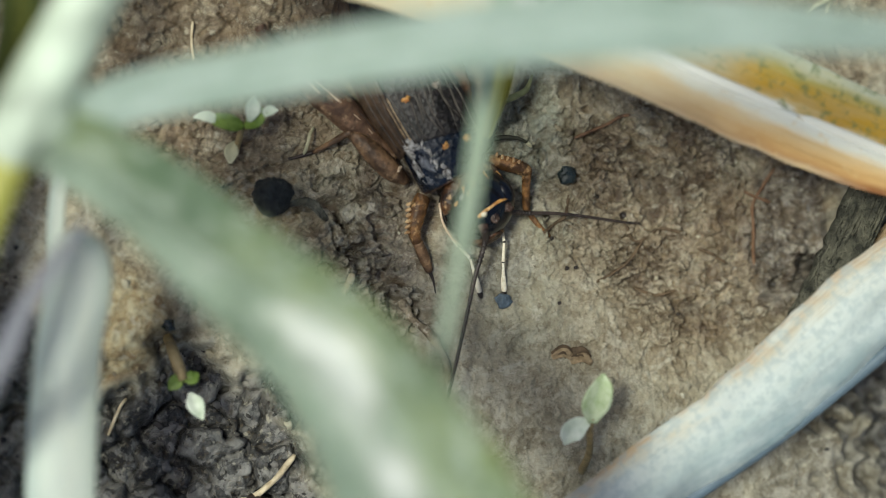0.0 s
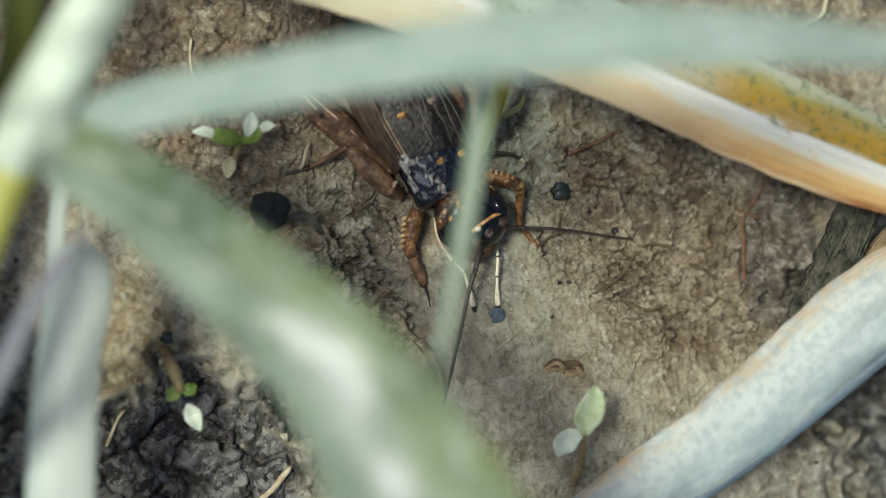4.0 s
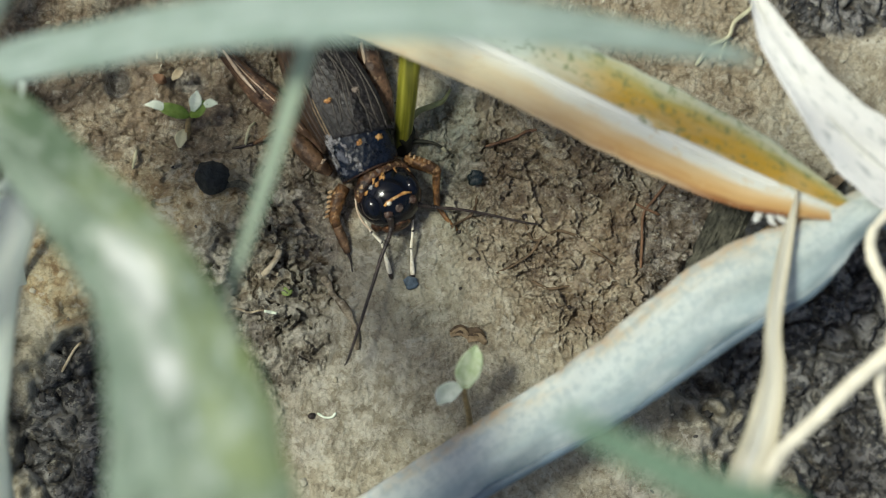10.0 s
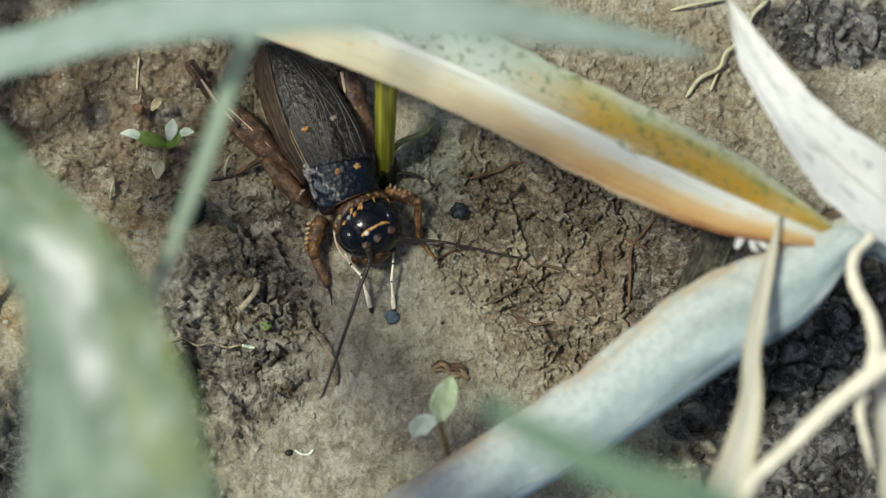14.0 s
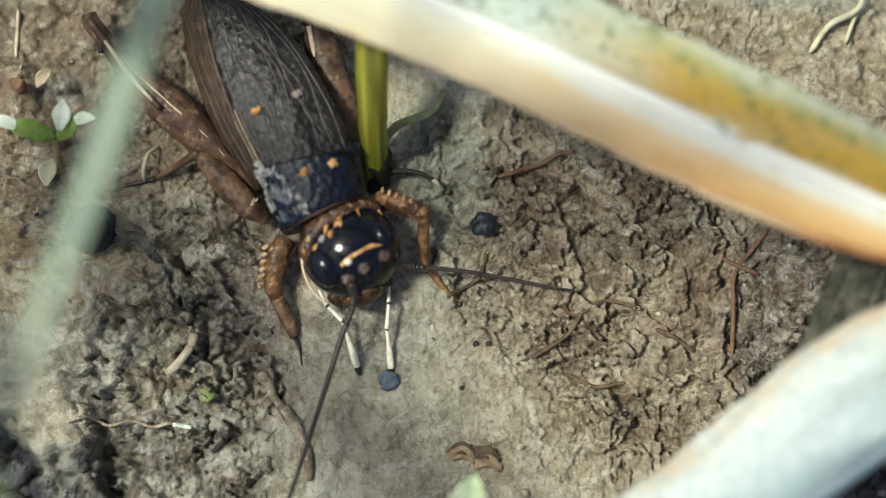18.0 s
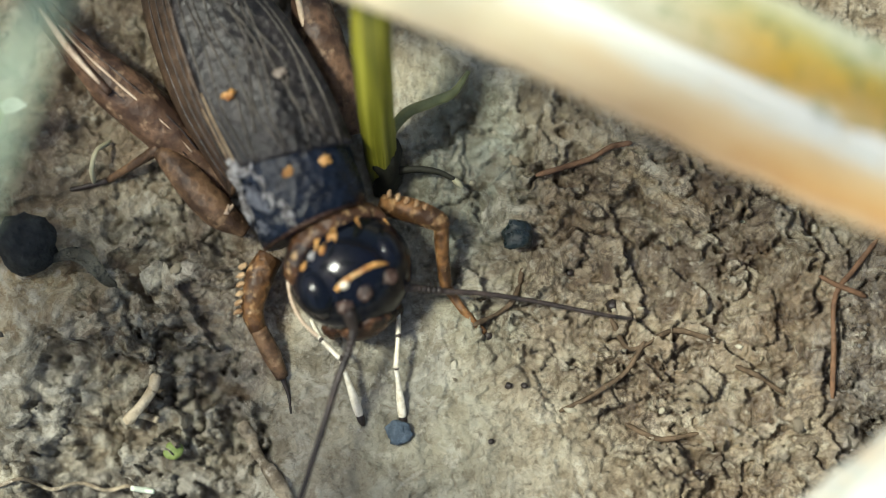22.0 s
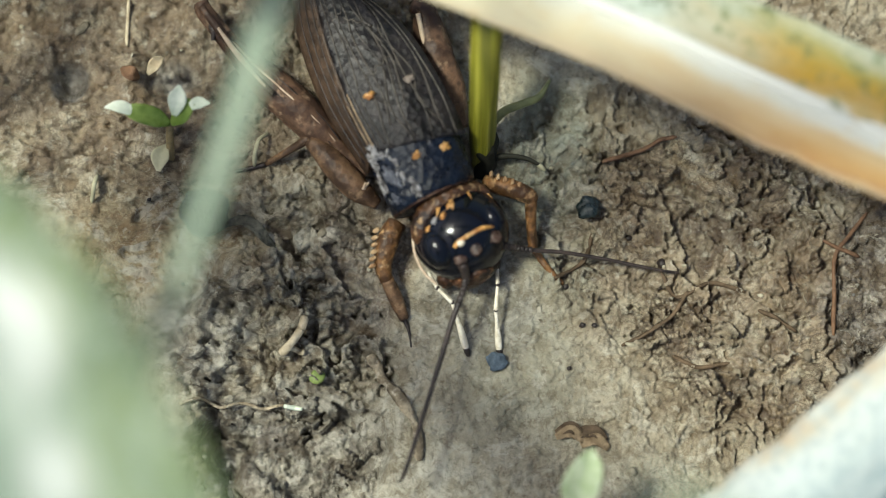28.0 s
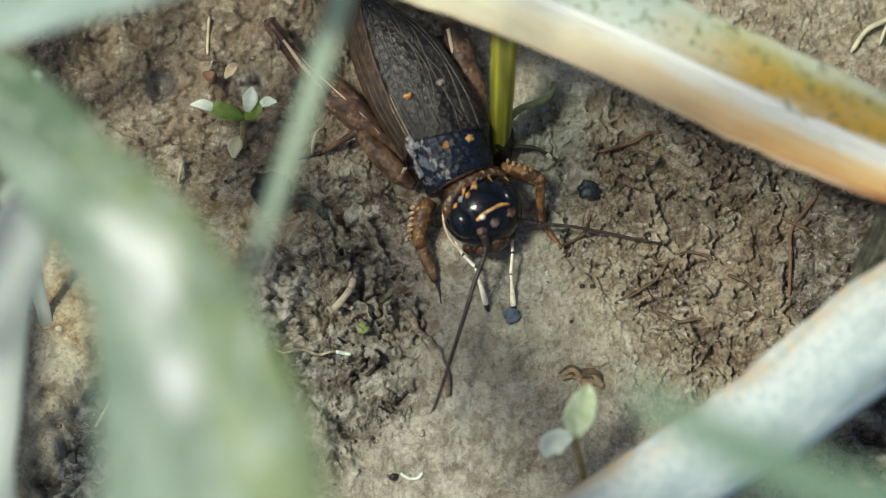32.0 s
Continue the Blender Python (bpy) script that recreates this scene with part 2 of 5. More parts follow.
FAR = (0.07, 0.1, 0.2, 1.0, 20.0, 500.0, 4000.0)
XS = np.r_[[-1000 * v for v in FAR[::-1]], np.arange(-46, -10, 0.125), np.arange(-10, 20, 0.0714), np.arange(20, 48.01, 0.125), [1000 * v for v in FAR]]
YS = np.r_[[-1000 * v for v in FAR[::-1]], np.arange(-27, -9, 0.125), np.arange(-9, 7, 0.0714), np.arange(7, 26.01, 0.125), [1000 * v for v in FAR]]
X, Y = np.meshgrid(XS, YS)
# cloddy damp soil; patches at (36, -11) and (33, 15) also paint shade
CLODDY = np.maximum.reduce([zone(X, Y, -18, -15.5, 7.8, 8.2, 0.3), zone(X, Y, 36, -11, 14, 11), zone(X, Y, 33, 15, 6, 2.5), 0.75 * zone(X, Y, -32, -6, 5, 12)])
# damp soil, plus painted shade: under the head, beside the stem, in pits
DAMP_SHADE = np.maximum.reduce([CLODDY, 0.45 * zone(X, Y, -12.3, -2.8, 2.2, 3.6), 0.7 * zone(X, Y, -18.9, 8.7, 0.9, 0.9, 0.6), 0.55 * zone(X, Y, -13.8, 8.9, 1.5, 0.9, 0.6), 0.4 * zone(X, Y, -8.2, -9.2, 5.2, 3.0), 0.5 * zone(X, Y, 0.8, -2.6, 3.4, 2.6, 0.8), 0.25 * zone(X, Y, -4, -13.5, 7, 4.5), 0.5 * zone(X, Y, 20.6, -3, 3, 5), 0.12 * zone(X, Y, 4.6, 3.6, 2.0, 3, 0.8), 0.25 * zone(X, Y, -4.3, 0.8, 2.6, 4.2, 0.5), 0.5 * zone(X, Y, 24, -19, 8, 5.5, 0.6)])
BROWN = np.maximum.reduce([0.5 * zone(X, Y, 14, 0, 8, 9, 0.9), 0.75 * zone(X, Y, 13.8, -4.8, 4.4, 3.4, 0.8), 0.55 * zone(X, Y, 8.8, 1.5, 2.6, 4.5, 0.9), zone(X, Y, 19.4, -2, 4.6, 5, 0.8), 0.9 * zone(X, Y, -15, 10.5, 14, 6.5, 0.6), 0.95 * zone(X, Y, -4.3, 0.9, 2.7, 4.4, 0.5), 0.35 * zone(X, Y, 20, 11, 12, 5)])
CRUST = np.maximum.reduce([zone(X, Y, -8.3, -5.8, 4.6, 7, 0.5), 0.8 * zone(X, Y, -7.5, 1.2, 3.2, 2.2, 0.5), 0.5 * zone(X, Y, 5, 3.6, 2.6, 4, 0.8)])
OCHRE = np.maximum.reduce([zone(X, Y, -14.5, 1, 5.2, 3, 0.6), zone(X, Y, -22.3, -5, 3.4, 3.6, 0.4), 0.5 * zone(X, Y, 12, 4, 4, 3, 0.8)])
GREY = np.maximum.reduce([zone(X, Y, 4.6, 4.6, 2.3, 4.2, 0.7), 0.6 * zone(X, Y, 5, -0.5, 2.0, 2.6, 0.8), 0.35 * zone(X, Y, 2.5, -5.5, 3, 4, 0.9)])


def plates(x, y, k, steps):
    """Thin clay plates lying over one another with curled-up edges: height, and how far down into the layer below."""
    wx = x + 0.8 * smooth_noise(x * 0.7, y * 0.7, k + 20) + 0.3 * smooth_noise(x * 2.1, y * 2.1, k + 21)
    wy = y + 0.8 * smooth_noise(x * 0.7, y * 0.7, k + 22) + 0.3 * smooth_noise(x * 2.1, y * 2.1, k + 23)
    v = steps * layered(wx * 0.30, wy * 0.40, 3, k, 0.42)
    f = v - np.floor(v)
    return np.floor(v) + 0.4 * np.exp(-f / 0.16), np.clip((f - 0.66) / 0.24, 0, 1)


FLAKY = np.maximum.reduce([zone(X, Y, 14, -0.5, 9, 10, 0.9) * (1 - 0.6 * zone(X, Y, 5.5, -8, 5, 4.5, 0.7)), 0.5 * CRUST, 0.5 * zone(X, Y, -15, 9, 14, 8, 0.6), 0.4 * zone(X, Y, 20, 11, 12, 6)])
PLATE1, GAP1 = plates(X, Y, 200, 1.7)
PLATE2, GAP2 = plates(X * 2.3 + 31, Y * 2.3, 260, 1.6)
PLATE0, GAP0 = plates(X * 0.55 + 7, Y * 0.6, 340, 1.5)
PATCHY = np.clip(0.55 + 1.3 * smooth_noise(X * 0.22, Y * 0.28, 300), 0.0, 1.0)


WARPX, WARPY = X + 0.5 * smooth_noise(X * 0.8, Y * 0.8, 20), Y + 0.5 * smooth_noise(X * 0.8, Y * 0.8, 21)
CLODS, GROOVE = flakes(WARPX * 0.42, WARPY * 0.46, 30)
# grooves between clods, a mask for painting the shade in them
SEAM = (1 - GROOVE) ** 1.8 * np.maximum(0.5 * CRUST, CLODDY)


def soil_height():
    wx, wy = WARPX, WARPY
    h = -2.3 + 0.55 * layered(X * 0.07, Y * 0.07, 3, 3)
    rough = 0.10 + 0.14 * CRUST + 0.6 * CLODDY + 0.10 * BROWN + 0.15 * zone(X, Y, 20, 11, 12, 6)
    p1, g1 = flakes(wx * 0.75, wy * 0.9, 5)
    p2, g2 = flakes(wx * 1.55, wy * 1.9, 11)
    p3, g3 = flakes(wx * 3.1 + 7, wy * 3.7, 90)
    h = h + rough * (0.30 * p1 - 0.22 * (1 - g1) + (1 - 0.6 * np.maximum(CLODDY, CRUST)) * (0.20 * p2 - 0.16 * (1 - g2) + 0.10 * p3 - 0.08 * (1 - g3)))
    h = h + np.maximum(CLODDY, 0.45 * CRUST) * (0.65 * CLODS - 0.6 * (1 - GROOVE))
    h = h + 0.10 * layered(X * 0.9, Y * 0.9, 3, 50) + 0.045 * layered(X * 3.1, Y * 3.1, 2, 60)
    # wrinkles and curled flakes across the clay
    ux = X + 0.9 * smooth_noise(X * 0.55, Y * 0.55, 80) + 0.35 * smooth_noise(X * 1.7, Y * 1.7, 81)
    uy = Y + 0.9 * smooth_noise(X * 0.55, Y * 0.55, 82) + 0.35 * smooth_noise(X * 1.7, Y * 1.7, 83)
    fold1 = 1 - 2.2 * np.abs(smooth_noise(ux * 0.62, uy * 0.95, 71))
    fold2 = 1 - 2.2 * np.abs(smooth_noise(ux * 1.35 + 3, uy * 1.9, 72))
    h = h + (0.08 + 0.10 * FLAKY + 0.10 * BROWN) * np.clip(fold1, -0.6, 1) * 0.42 + (0.06 + 0.06 * FLAKY) * np.clip(fold2, -0.5, 1) * 0.34
    h = h + CRUST * (0.45 * PLATE0 - 0.15 * GAP0 + 0.22 * PLATE1 - 0.10 * GAP1 + 0.10 * PLATE2)
    h = h + FLAKY * (0.30 * PLATE0 - 0.10 * GAP0 + 0.32 * PLATE1 - 0.18 * GAP1 + (0.4 + 0.6 * PATCHY) * (0.14 * PLATE2 - 0.07 * GAP2)) + (1 - FLAKY) * 0.04 * PLATE2 * (1 - CRUST)
    # sunken damp ground, a hollow, a lump, and small pits
    h = h - 2.2 * zone(X, Y, -18, -15.5, 8.2, 8.6, 0.35) - 3.4 * zone(X, Y, 36, -11, 14, 11, 0.4) - 1.2 * zone(X, Y, -7.8, -7.5, 4.2, 4.5, 0.5)
    h = h + 0.9 * zone(X, Y, -22.3, -4.6, 3.2, 3, 0.6) + 0.8 * zone(X, Y, -7.6, 0.6, 2.6, 1.8, 0.7) + 0.5 * zone(X, Y, -14, 1, 5, 3, 0.6)
    for px, py, r, d in ((-18.9, 8.7, 0.9, 1.7), (-13.8, 8.9, 1.5, 1.2), (-10.4, 8.6, 0.6, 0.9), (-13.2, 3.1, 0.22, 0.6), (-15.6, 1.9, 0.2, 0.5), (-16.2, 0.2, 0.22, 0.5), (-13.8, 0.1, 0.18, 0.5), (-11.2, -2.6, 0.3, 0.7), (-11.8, -4.2, 0.25, 0.6), (2.9, -8.3, 1.0, 0.5), (13.6, -7.2, 1.0, 0.5), (-20, 12.3, 0.9, 0.7), (-22.6, 11.2, 1.2, 0.8), (4.4, 6.6, 0.9, 0.7), (1.5, 4.0, 0.9, 1.0), (2.4, 3.4, 0.5, 0.5), (24.2, -2.6, 1.3, 1.4)):
        h = h - d * np.exp(-(((X - px) ** 2 + (Y - py) ** 2) / (r * r)) ** 1.5)
    inside = np.clip((60 - np.maximum(abs(X), abs(Y))) / 8, 0, 1)
    return h * inside - 2.3 * (1 - inside)


HEIGHT = soil_height()


def ground_at(x, y):
    """Height of the soil in mm."""
    return float(HEIGHT[np.abs(YS - y).argmin(), np.abs(XS - x).argmin()])


def soil_material():
    m = Mat("clay_soil", 0.9, 0.2)
    at = m.node("ShaderNodeAttribute")
    at.attribute_name = "soil_kind"
    ch = m.node("ShaderNodeSeparateColor", Color=at.outputs["Color"])
    # the first channel holds damp soil and the painted shade together
    damp, brown, crust = ch.outputs
    ochre = at.outputs["Alpha"]
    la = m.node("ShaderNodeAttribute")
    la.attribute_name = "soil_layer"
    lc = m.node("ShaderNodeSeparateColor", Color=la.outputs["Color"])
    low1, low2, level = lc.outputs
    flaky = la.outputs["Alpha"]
    ti = m.node("ShaderNodeAttribute")
    ti.attribute_name = "soil_tint"
    tc = m.node("ShaderNodeSeparateColor", Color=ti.outputs["Color"])
    grey, seam = tc.outputs[0], tc.outputs[1]
    big = m.noise(90, 4, 0.6)
    mid = m.noise(560, 7, 0.66, warp=1.4)
    fine = m.noise(2600, 5, 0.7, warp=0.6)
    speck = m.noise(1700, 3, 0.6)
    swirl = m.noise(430, 5, 0.62, warp=2.4)
    swirl2 = m.noise(1050, 4, 0.6, warp=2.0)
    # crisp-edged flecks, each of its own tone
    wob = m.node("ShaderNodeTexNoise", Vector=m.co.outputs["Object"], Scale=800.0, Detail=4.0, Roughness=0.65)
    add = m.t.nodes.new("ShaderNodeVectorMath")
    add.operation = "MULTIPLY_ADD"
    m.t.links.new(wob.outputs["Color"], add.inputs[0])
    add.inputs[1].default_value = (0.0016, 0.0016, 0.0)
    m.t.links.new(m.co.outputs["Object"], add.inputs[2])
    fleck = 0.0
    for scale, much in ((900.0, 0.26), (2100.0, 0.24)):
        cell = m.node("ShaderNodeTexVoronoi", Vector=add.outputs[0], Scale=scale)
        tone = m.node("ShaderNodeSeparateColor", Color=cell.outputs["Color"]).outputs[0]
        fleck = m.math("ADD", fleck, m.math("MULTIPLY", m.math("SUBTRACT", tone, 0.5), much))
    calm = m.math("SUBTRACT", 1.0, m.math("MULTIPLY", m.math("SUBTRACT", 1.0, m.math("MAXIMUM", m.math("MAXIMUM", flaky, crust), m.math("MAXIMUM", brown, damp))), 0.25))
    relief = mid
    mid = m.math("ADD", mid, m.math("MULTIPLY", fleck, calm))
    # pale smooth clay
    c = m.ramp(mid, (0.30, (0.37, 0.335, 0.255)), (0.46, (0.49, 0.455, 0.355)), (0.66, (0.62, 0.595, 0.495)))
    c = m.mix(m.ramp(big, (0.40, 0.0), (0.65, 0.45)), c, (0.45, 0.40, 0.295))
    bro = m.ramp(mid, (0.32, (0.15, 0.105, 0.065)), (0.42, (0.27, 0.205, 0.135)), (0.52, (0.40, 0.335, 0.235)), (0.66, (0.56, 0.51, 0.39)))
    c = m.mix(brown, c, bro)
    cru = m.ramp(mid, (0.32, (0.13, 0.126, 0.112)), (0.44, (0.40, 0.39, 0.335)), (0.58, (0.70, 0.685, 0.60)))
    c = m.mix(m.math("MULTIPLY", crust, 0.9), c, cru)
    och = m.ramp(mid, (0.34, (0.28, 0.17, 0.075)), (0.48, (0.46, 0.36, 0.20)), (0.66, (0.60, 0.535, 0.36)))
    c = m.mix(m.math("MULTIPLY", ochre, 0.8), c, och)
    # pale plate tops, each of its own tone, over a brown under-layer
    pale = m.ramp(level, (0.2, (0.37, 0.30, 0.19)), (0.5, (0.52, 0.465, 0.34)), (0.8, (0.68, 0.655, 0.54)))
    pale = m.mix(m.ramp(mid, (0.36, 0.6), (0.50, 0.0)), pale, (0.32, 0.245, 0.15))
    c = m.mix(m.math("MULTIPLY", m.math("MULTIPLY", flaky, m.math("SUBTRACT", 1.0, damp)), m.math("SUBTRACT", 0.85, m.math("MULTIPLY", brown, 0.3))), c, pale)
    # blue-grey clay by the shoot
    c = m.mix(m.math("MULTIPLY", grey, 0.85), c, m.mix(1.0, c, (0.60, 0.70, 0.72), "MULTIPLY"))
    stain = m.math("MULTIPLY", m.ramp(m.noise(380, 6, 0.7, warp=0.6), (0.42, 0.08), (0.60, 0.7)), brown)
    c = m.mix(stain, c, (0.225, 0.155, 0.092))
    wash = m.math("MULTIPLY", m.ramp(m.noise(260, 6, 0.68, warp=1.4), (0.45, 0.0), (0.57, 0.72)), m.math("MAXIMUM", m.math("MULTIPLY", flaky, 0.85), brown))
    c = m.mix(wash, c, (0.27, 0.195, 0.118))
    # brown crevices: between the plates, darkened to paint their shade, and winding over them
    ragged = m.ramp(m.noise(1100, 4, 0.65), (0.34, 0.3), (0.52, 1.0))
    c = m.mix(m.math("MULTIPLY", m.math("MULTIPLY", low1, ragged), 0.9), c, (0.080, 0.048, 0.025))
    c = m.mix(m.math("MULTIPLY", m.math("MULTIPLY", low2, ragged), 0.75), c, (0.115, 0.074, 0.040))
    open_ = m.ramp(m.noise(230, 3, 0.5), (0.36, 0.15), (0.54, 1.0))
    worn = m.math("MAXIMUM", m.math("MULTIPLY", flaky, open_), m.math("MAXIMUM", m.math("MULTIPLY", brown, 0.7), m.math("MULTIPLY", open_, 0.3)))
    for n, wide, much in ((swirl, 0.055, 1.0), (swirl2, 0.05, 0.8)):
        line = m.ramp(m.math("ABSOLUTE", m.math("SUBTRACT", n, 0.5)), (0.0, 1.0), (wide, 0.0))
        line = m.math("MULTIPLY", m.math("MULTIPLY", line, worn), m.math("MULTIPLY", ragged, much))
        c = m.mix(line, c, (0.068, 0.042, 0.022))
    # bare pale skins, partly painting a wet sheen, and dull patches, ragged-edged
    skin = m.noise(300, 7, 0.7, warp=1.0)
    c = m.mix(m.math("MULTIPLY", m.ramp(skin, (0.56, 0.0), (0.60, 0.55)), m.math("SUBTRACT", 1.0, brown)), c, (0.66, 0.64, 0.555))
    c = m.mix(m.ramp(skin, (0.36, 0.5), (0.41, 0.0)), c, (0.20, 0.165, 0.12))
    # dark tone for damp soil, and for shade painted on the ground
    dam = m.ramp(mid, (0.32, (0.028, 0.029, 0.032)), (0.46, (0.095, 0.097, 0.102)), (0.64, (0.30, 0.30, 0.30)))
    c = m.mix(damp, c, dam)
    # clod grooves darkened by colour in place of shade
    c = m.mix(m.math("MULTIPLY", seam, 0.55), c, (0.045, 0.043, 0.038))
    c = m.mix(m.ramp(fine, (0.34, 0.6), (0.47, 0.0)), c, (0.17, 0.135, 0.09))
    c = m.mix(m.ramp(speck, (0.60, 0.0), (0.68, 0.5)), c, (0.62, 0.60, 0.51))
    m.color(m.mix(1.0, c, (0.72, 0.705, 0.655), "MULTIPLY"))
    m.put(m.b.inputs["Roughness"], m.math("SUBTRACT", 0.92, m.math("ADD", m.math("MULTIPLY", damp, 0.35), m.math("MULTIPLY", m.math("MAXIMUM", brown, flaky), 0.48))))
    m.put(m.b.inputs["Specular IOR Level"], m.math("ADD", 0.25, m.math("MULTIPLY", m.math("MAXIMUM", brown, flaky), 0.4)))
    m.bump(relief, 0.0004, 0.7).bump(swirl2, 0.00016, 0.7).bump(fine, 0.0001, 0.9)
    return m.m


def soil():
    ny, nx = X.shape
    verts = np.stack([X, Y, HEIGHT], -1).reshape(-1, 3) * MM
    i = (np.arange(ny - 1)[:, None] * nx + np.arange(nx - 1)).ravel()
    quads = np.stack([i, i + 1, i + nx + 1, i + nx], 1)
    me = bpy.data.meshes.new("ground")
    me.vertices.add(len(verts))
    me.vertices.foreach_set("co", verts.ravel())
    me.loops.add(quads.size)
    me.loops.foreach_set("vertex_index", quads.ravel())
    me.polygons.add(len(quads))
    me.polygons.foreach_set("loop_start", np.arange(len(quads)) * 4)
    kinds = me.attributes.new("soil_kind", "FLOAT_COLOR", "POINT")
    kinds.data.foreach_set("color", np.stack([DAMP_SHADE, BROWN, CRUST, OCHRE], -1).reshape(-1))
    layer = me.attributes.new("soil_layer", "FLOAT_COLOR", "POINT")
    # brown under-layer in the plate gaps, with the gaps' shade put into colour
    gap_dark1 = np.clip(np.maximum(GAP1 * PATCHY, GAP0 ** 2), 0, 1) * np.maximum(FLAKY, 0.6 * CRUST)
    gap_dark2 = np.clip(GAP2 * (0.25 + 0.75 * PATCHY), 0, 1) * (0.15 + 0.85 * FLAKY) * (1 - 0.7 * CRUST)
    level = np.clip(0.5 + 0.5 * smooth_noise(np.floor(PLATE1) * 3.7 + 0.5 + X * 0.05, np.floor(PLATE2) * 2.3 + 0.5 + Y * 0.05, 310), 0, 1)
    layer.data.foreach_set("color", np.stack([gap_dark1, gap_dark2, level, FLAKY], -1).reshape(-1))
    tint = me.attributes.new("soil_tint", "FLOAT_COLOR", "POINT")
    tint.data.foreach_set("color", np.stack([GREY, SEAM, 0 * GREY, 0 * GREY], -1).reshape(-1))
    me.update(calc_edges=True)
    me.shade_smooth()
    me.materials.append(SOIL)
    tagged(new("ground", me), "dry cracked tan clay soil with brown flakes, damp hollows and some painted shade", "ground", kind="structure")


SOIL = soil_material()
soil()


def joined(name, pieces, material, label, category):
    """Many crumbs in one mesh, of kind stuff."""
    vs, fs = [], []
    for bm in pieces:
        o = len(vs)
        bm.verts.index_update()
        vs += [v.co[:] for v in bm.verts]
        fs += [[v.index + o for v in f.verts] for f in bm.faces]
        bm.free()
    me = bpy.data.meshes.new(name)
    me.from_pydata(vs, [], fs)
    me.shade_smooth()
    me.materials.append(material)
    return tagged(new(name, me), label, category, kind="stuff")


def crumb_material(name, *stops):
    m = Mat(name, 0.95, 0.15)
    geo = m.node("ShaderNodeNewGeometry")
    n = m.noise(1500, 5, 0.7)
    tone = m.ramp(geo.outputs["Random Per Island"], *stops)
    m.color(m.mix(m.ramp(n, (0.3, 0.5), (0.6, 0.0)), tone, (0.06, 0.05, 0.037)))
    m.bump(n, 0.0002, 0.9)
    return m.m


def crumbs():
    rng = random.Random(4)
    dry, wet = [], []
    while len(dry) + len(wet) < 1200:
        x, y = rng.uniform(-42, 44), rng.uniform(-24, 23)
        j, i = np.abs(YS - y).argmin(), np.abs(XS - x).argmin()
        w = max(0.6 * CLODDY[j, i], 0.05 * CRUST[j, i], 0.06)
        if rng.random() > w:
            continue
        r = min(0.42, 0.08 + 0.11 * rng.expovariate(1.4))
        bm = blob(x, y, HEIGHT[j, i] + 0.05 * r, r * rng.uniform(0.7, 1.5), r * rng.uniform(0.6, 1.1), r * rng.uniform(0.35, 0.7), seed=len(dry) + len(wet), rough=0.7, sub=1 if r < 0.25 else 2, freq=1.7, turn=rng.uniform(0, 180))
        (wet if DAMP_SHADE[j, i] > 0.4 else dry).append(bm)
    joined("soil_crumbs", dry, crumb_material("dry_crumb", (0.0, (0.16, 0.135, 0.10)), (0.3, (0.28, 0.245, 0.17)), (0.7, (0.40, 0.37, 0.27)), (1.0, (0.50, 0.47, 0.37))), "loose crumbs of dry clay on the ground", "soil crumbs")
    joined("damp_crumbs", wet, crumb_material("damp_crumb", (0.0, (0.03, 0.03, 0.03)), (0.6, (0.08, 0.078, 0.075)), (1.0, (0.18, 0.175, 0.165))), "loose crumbs of dark damp soil", "soil crumbs")


crumbs()


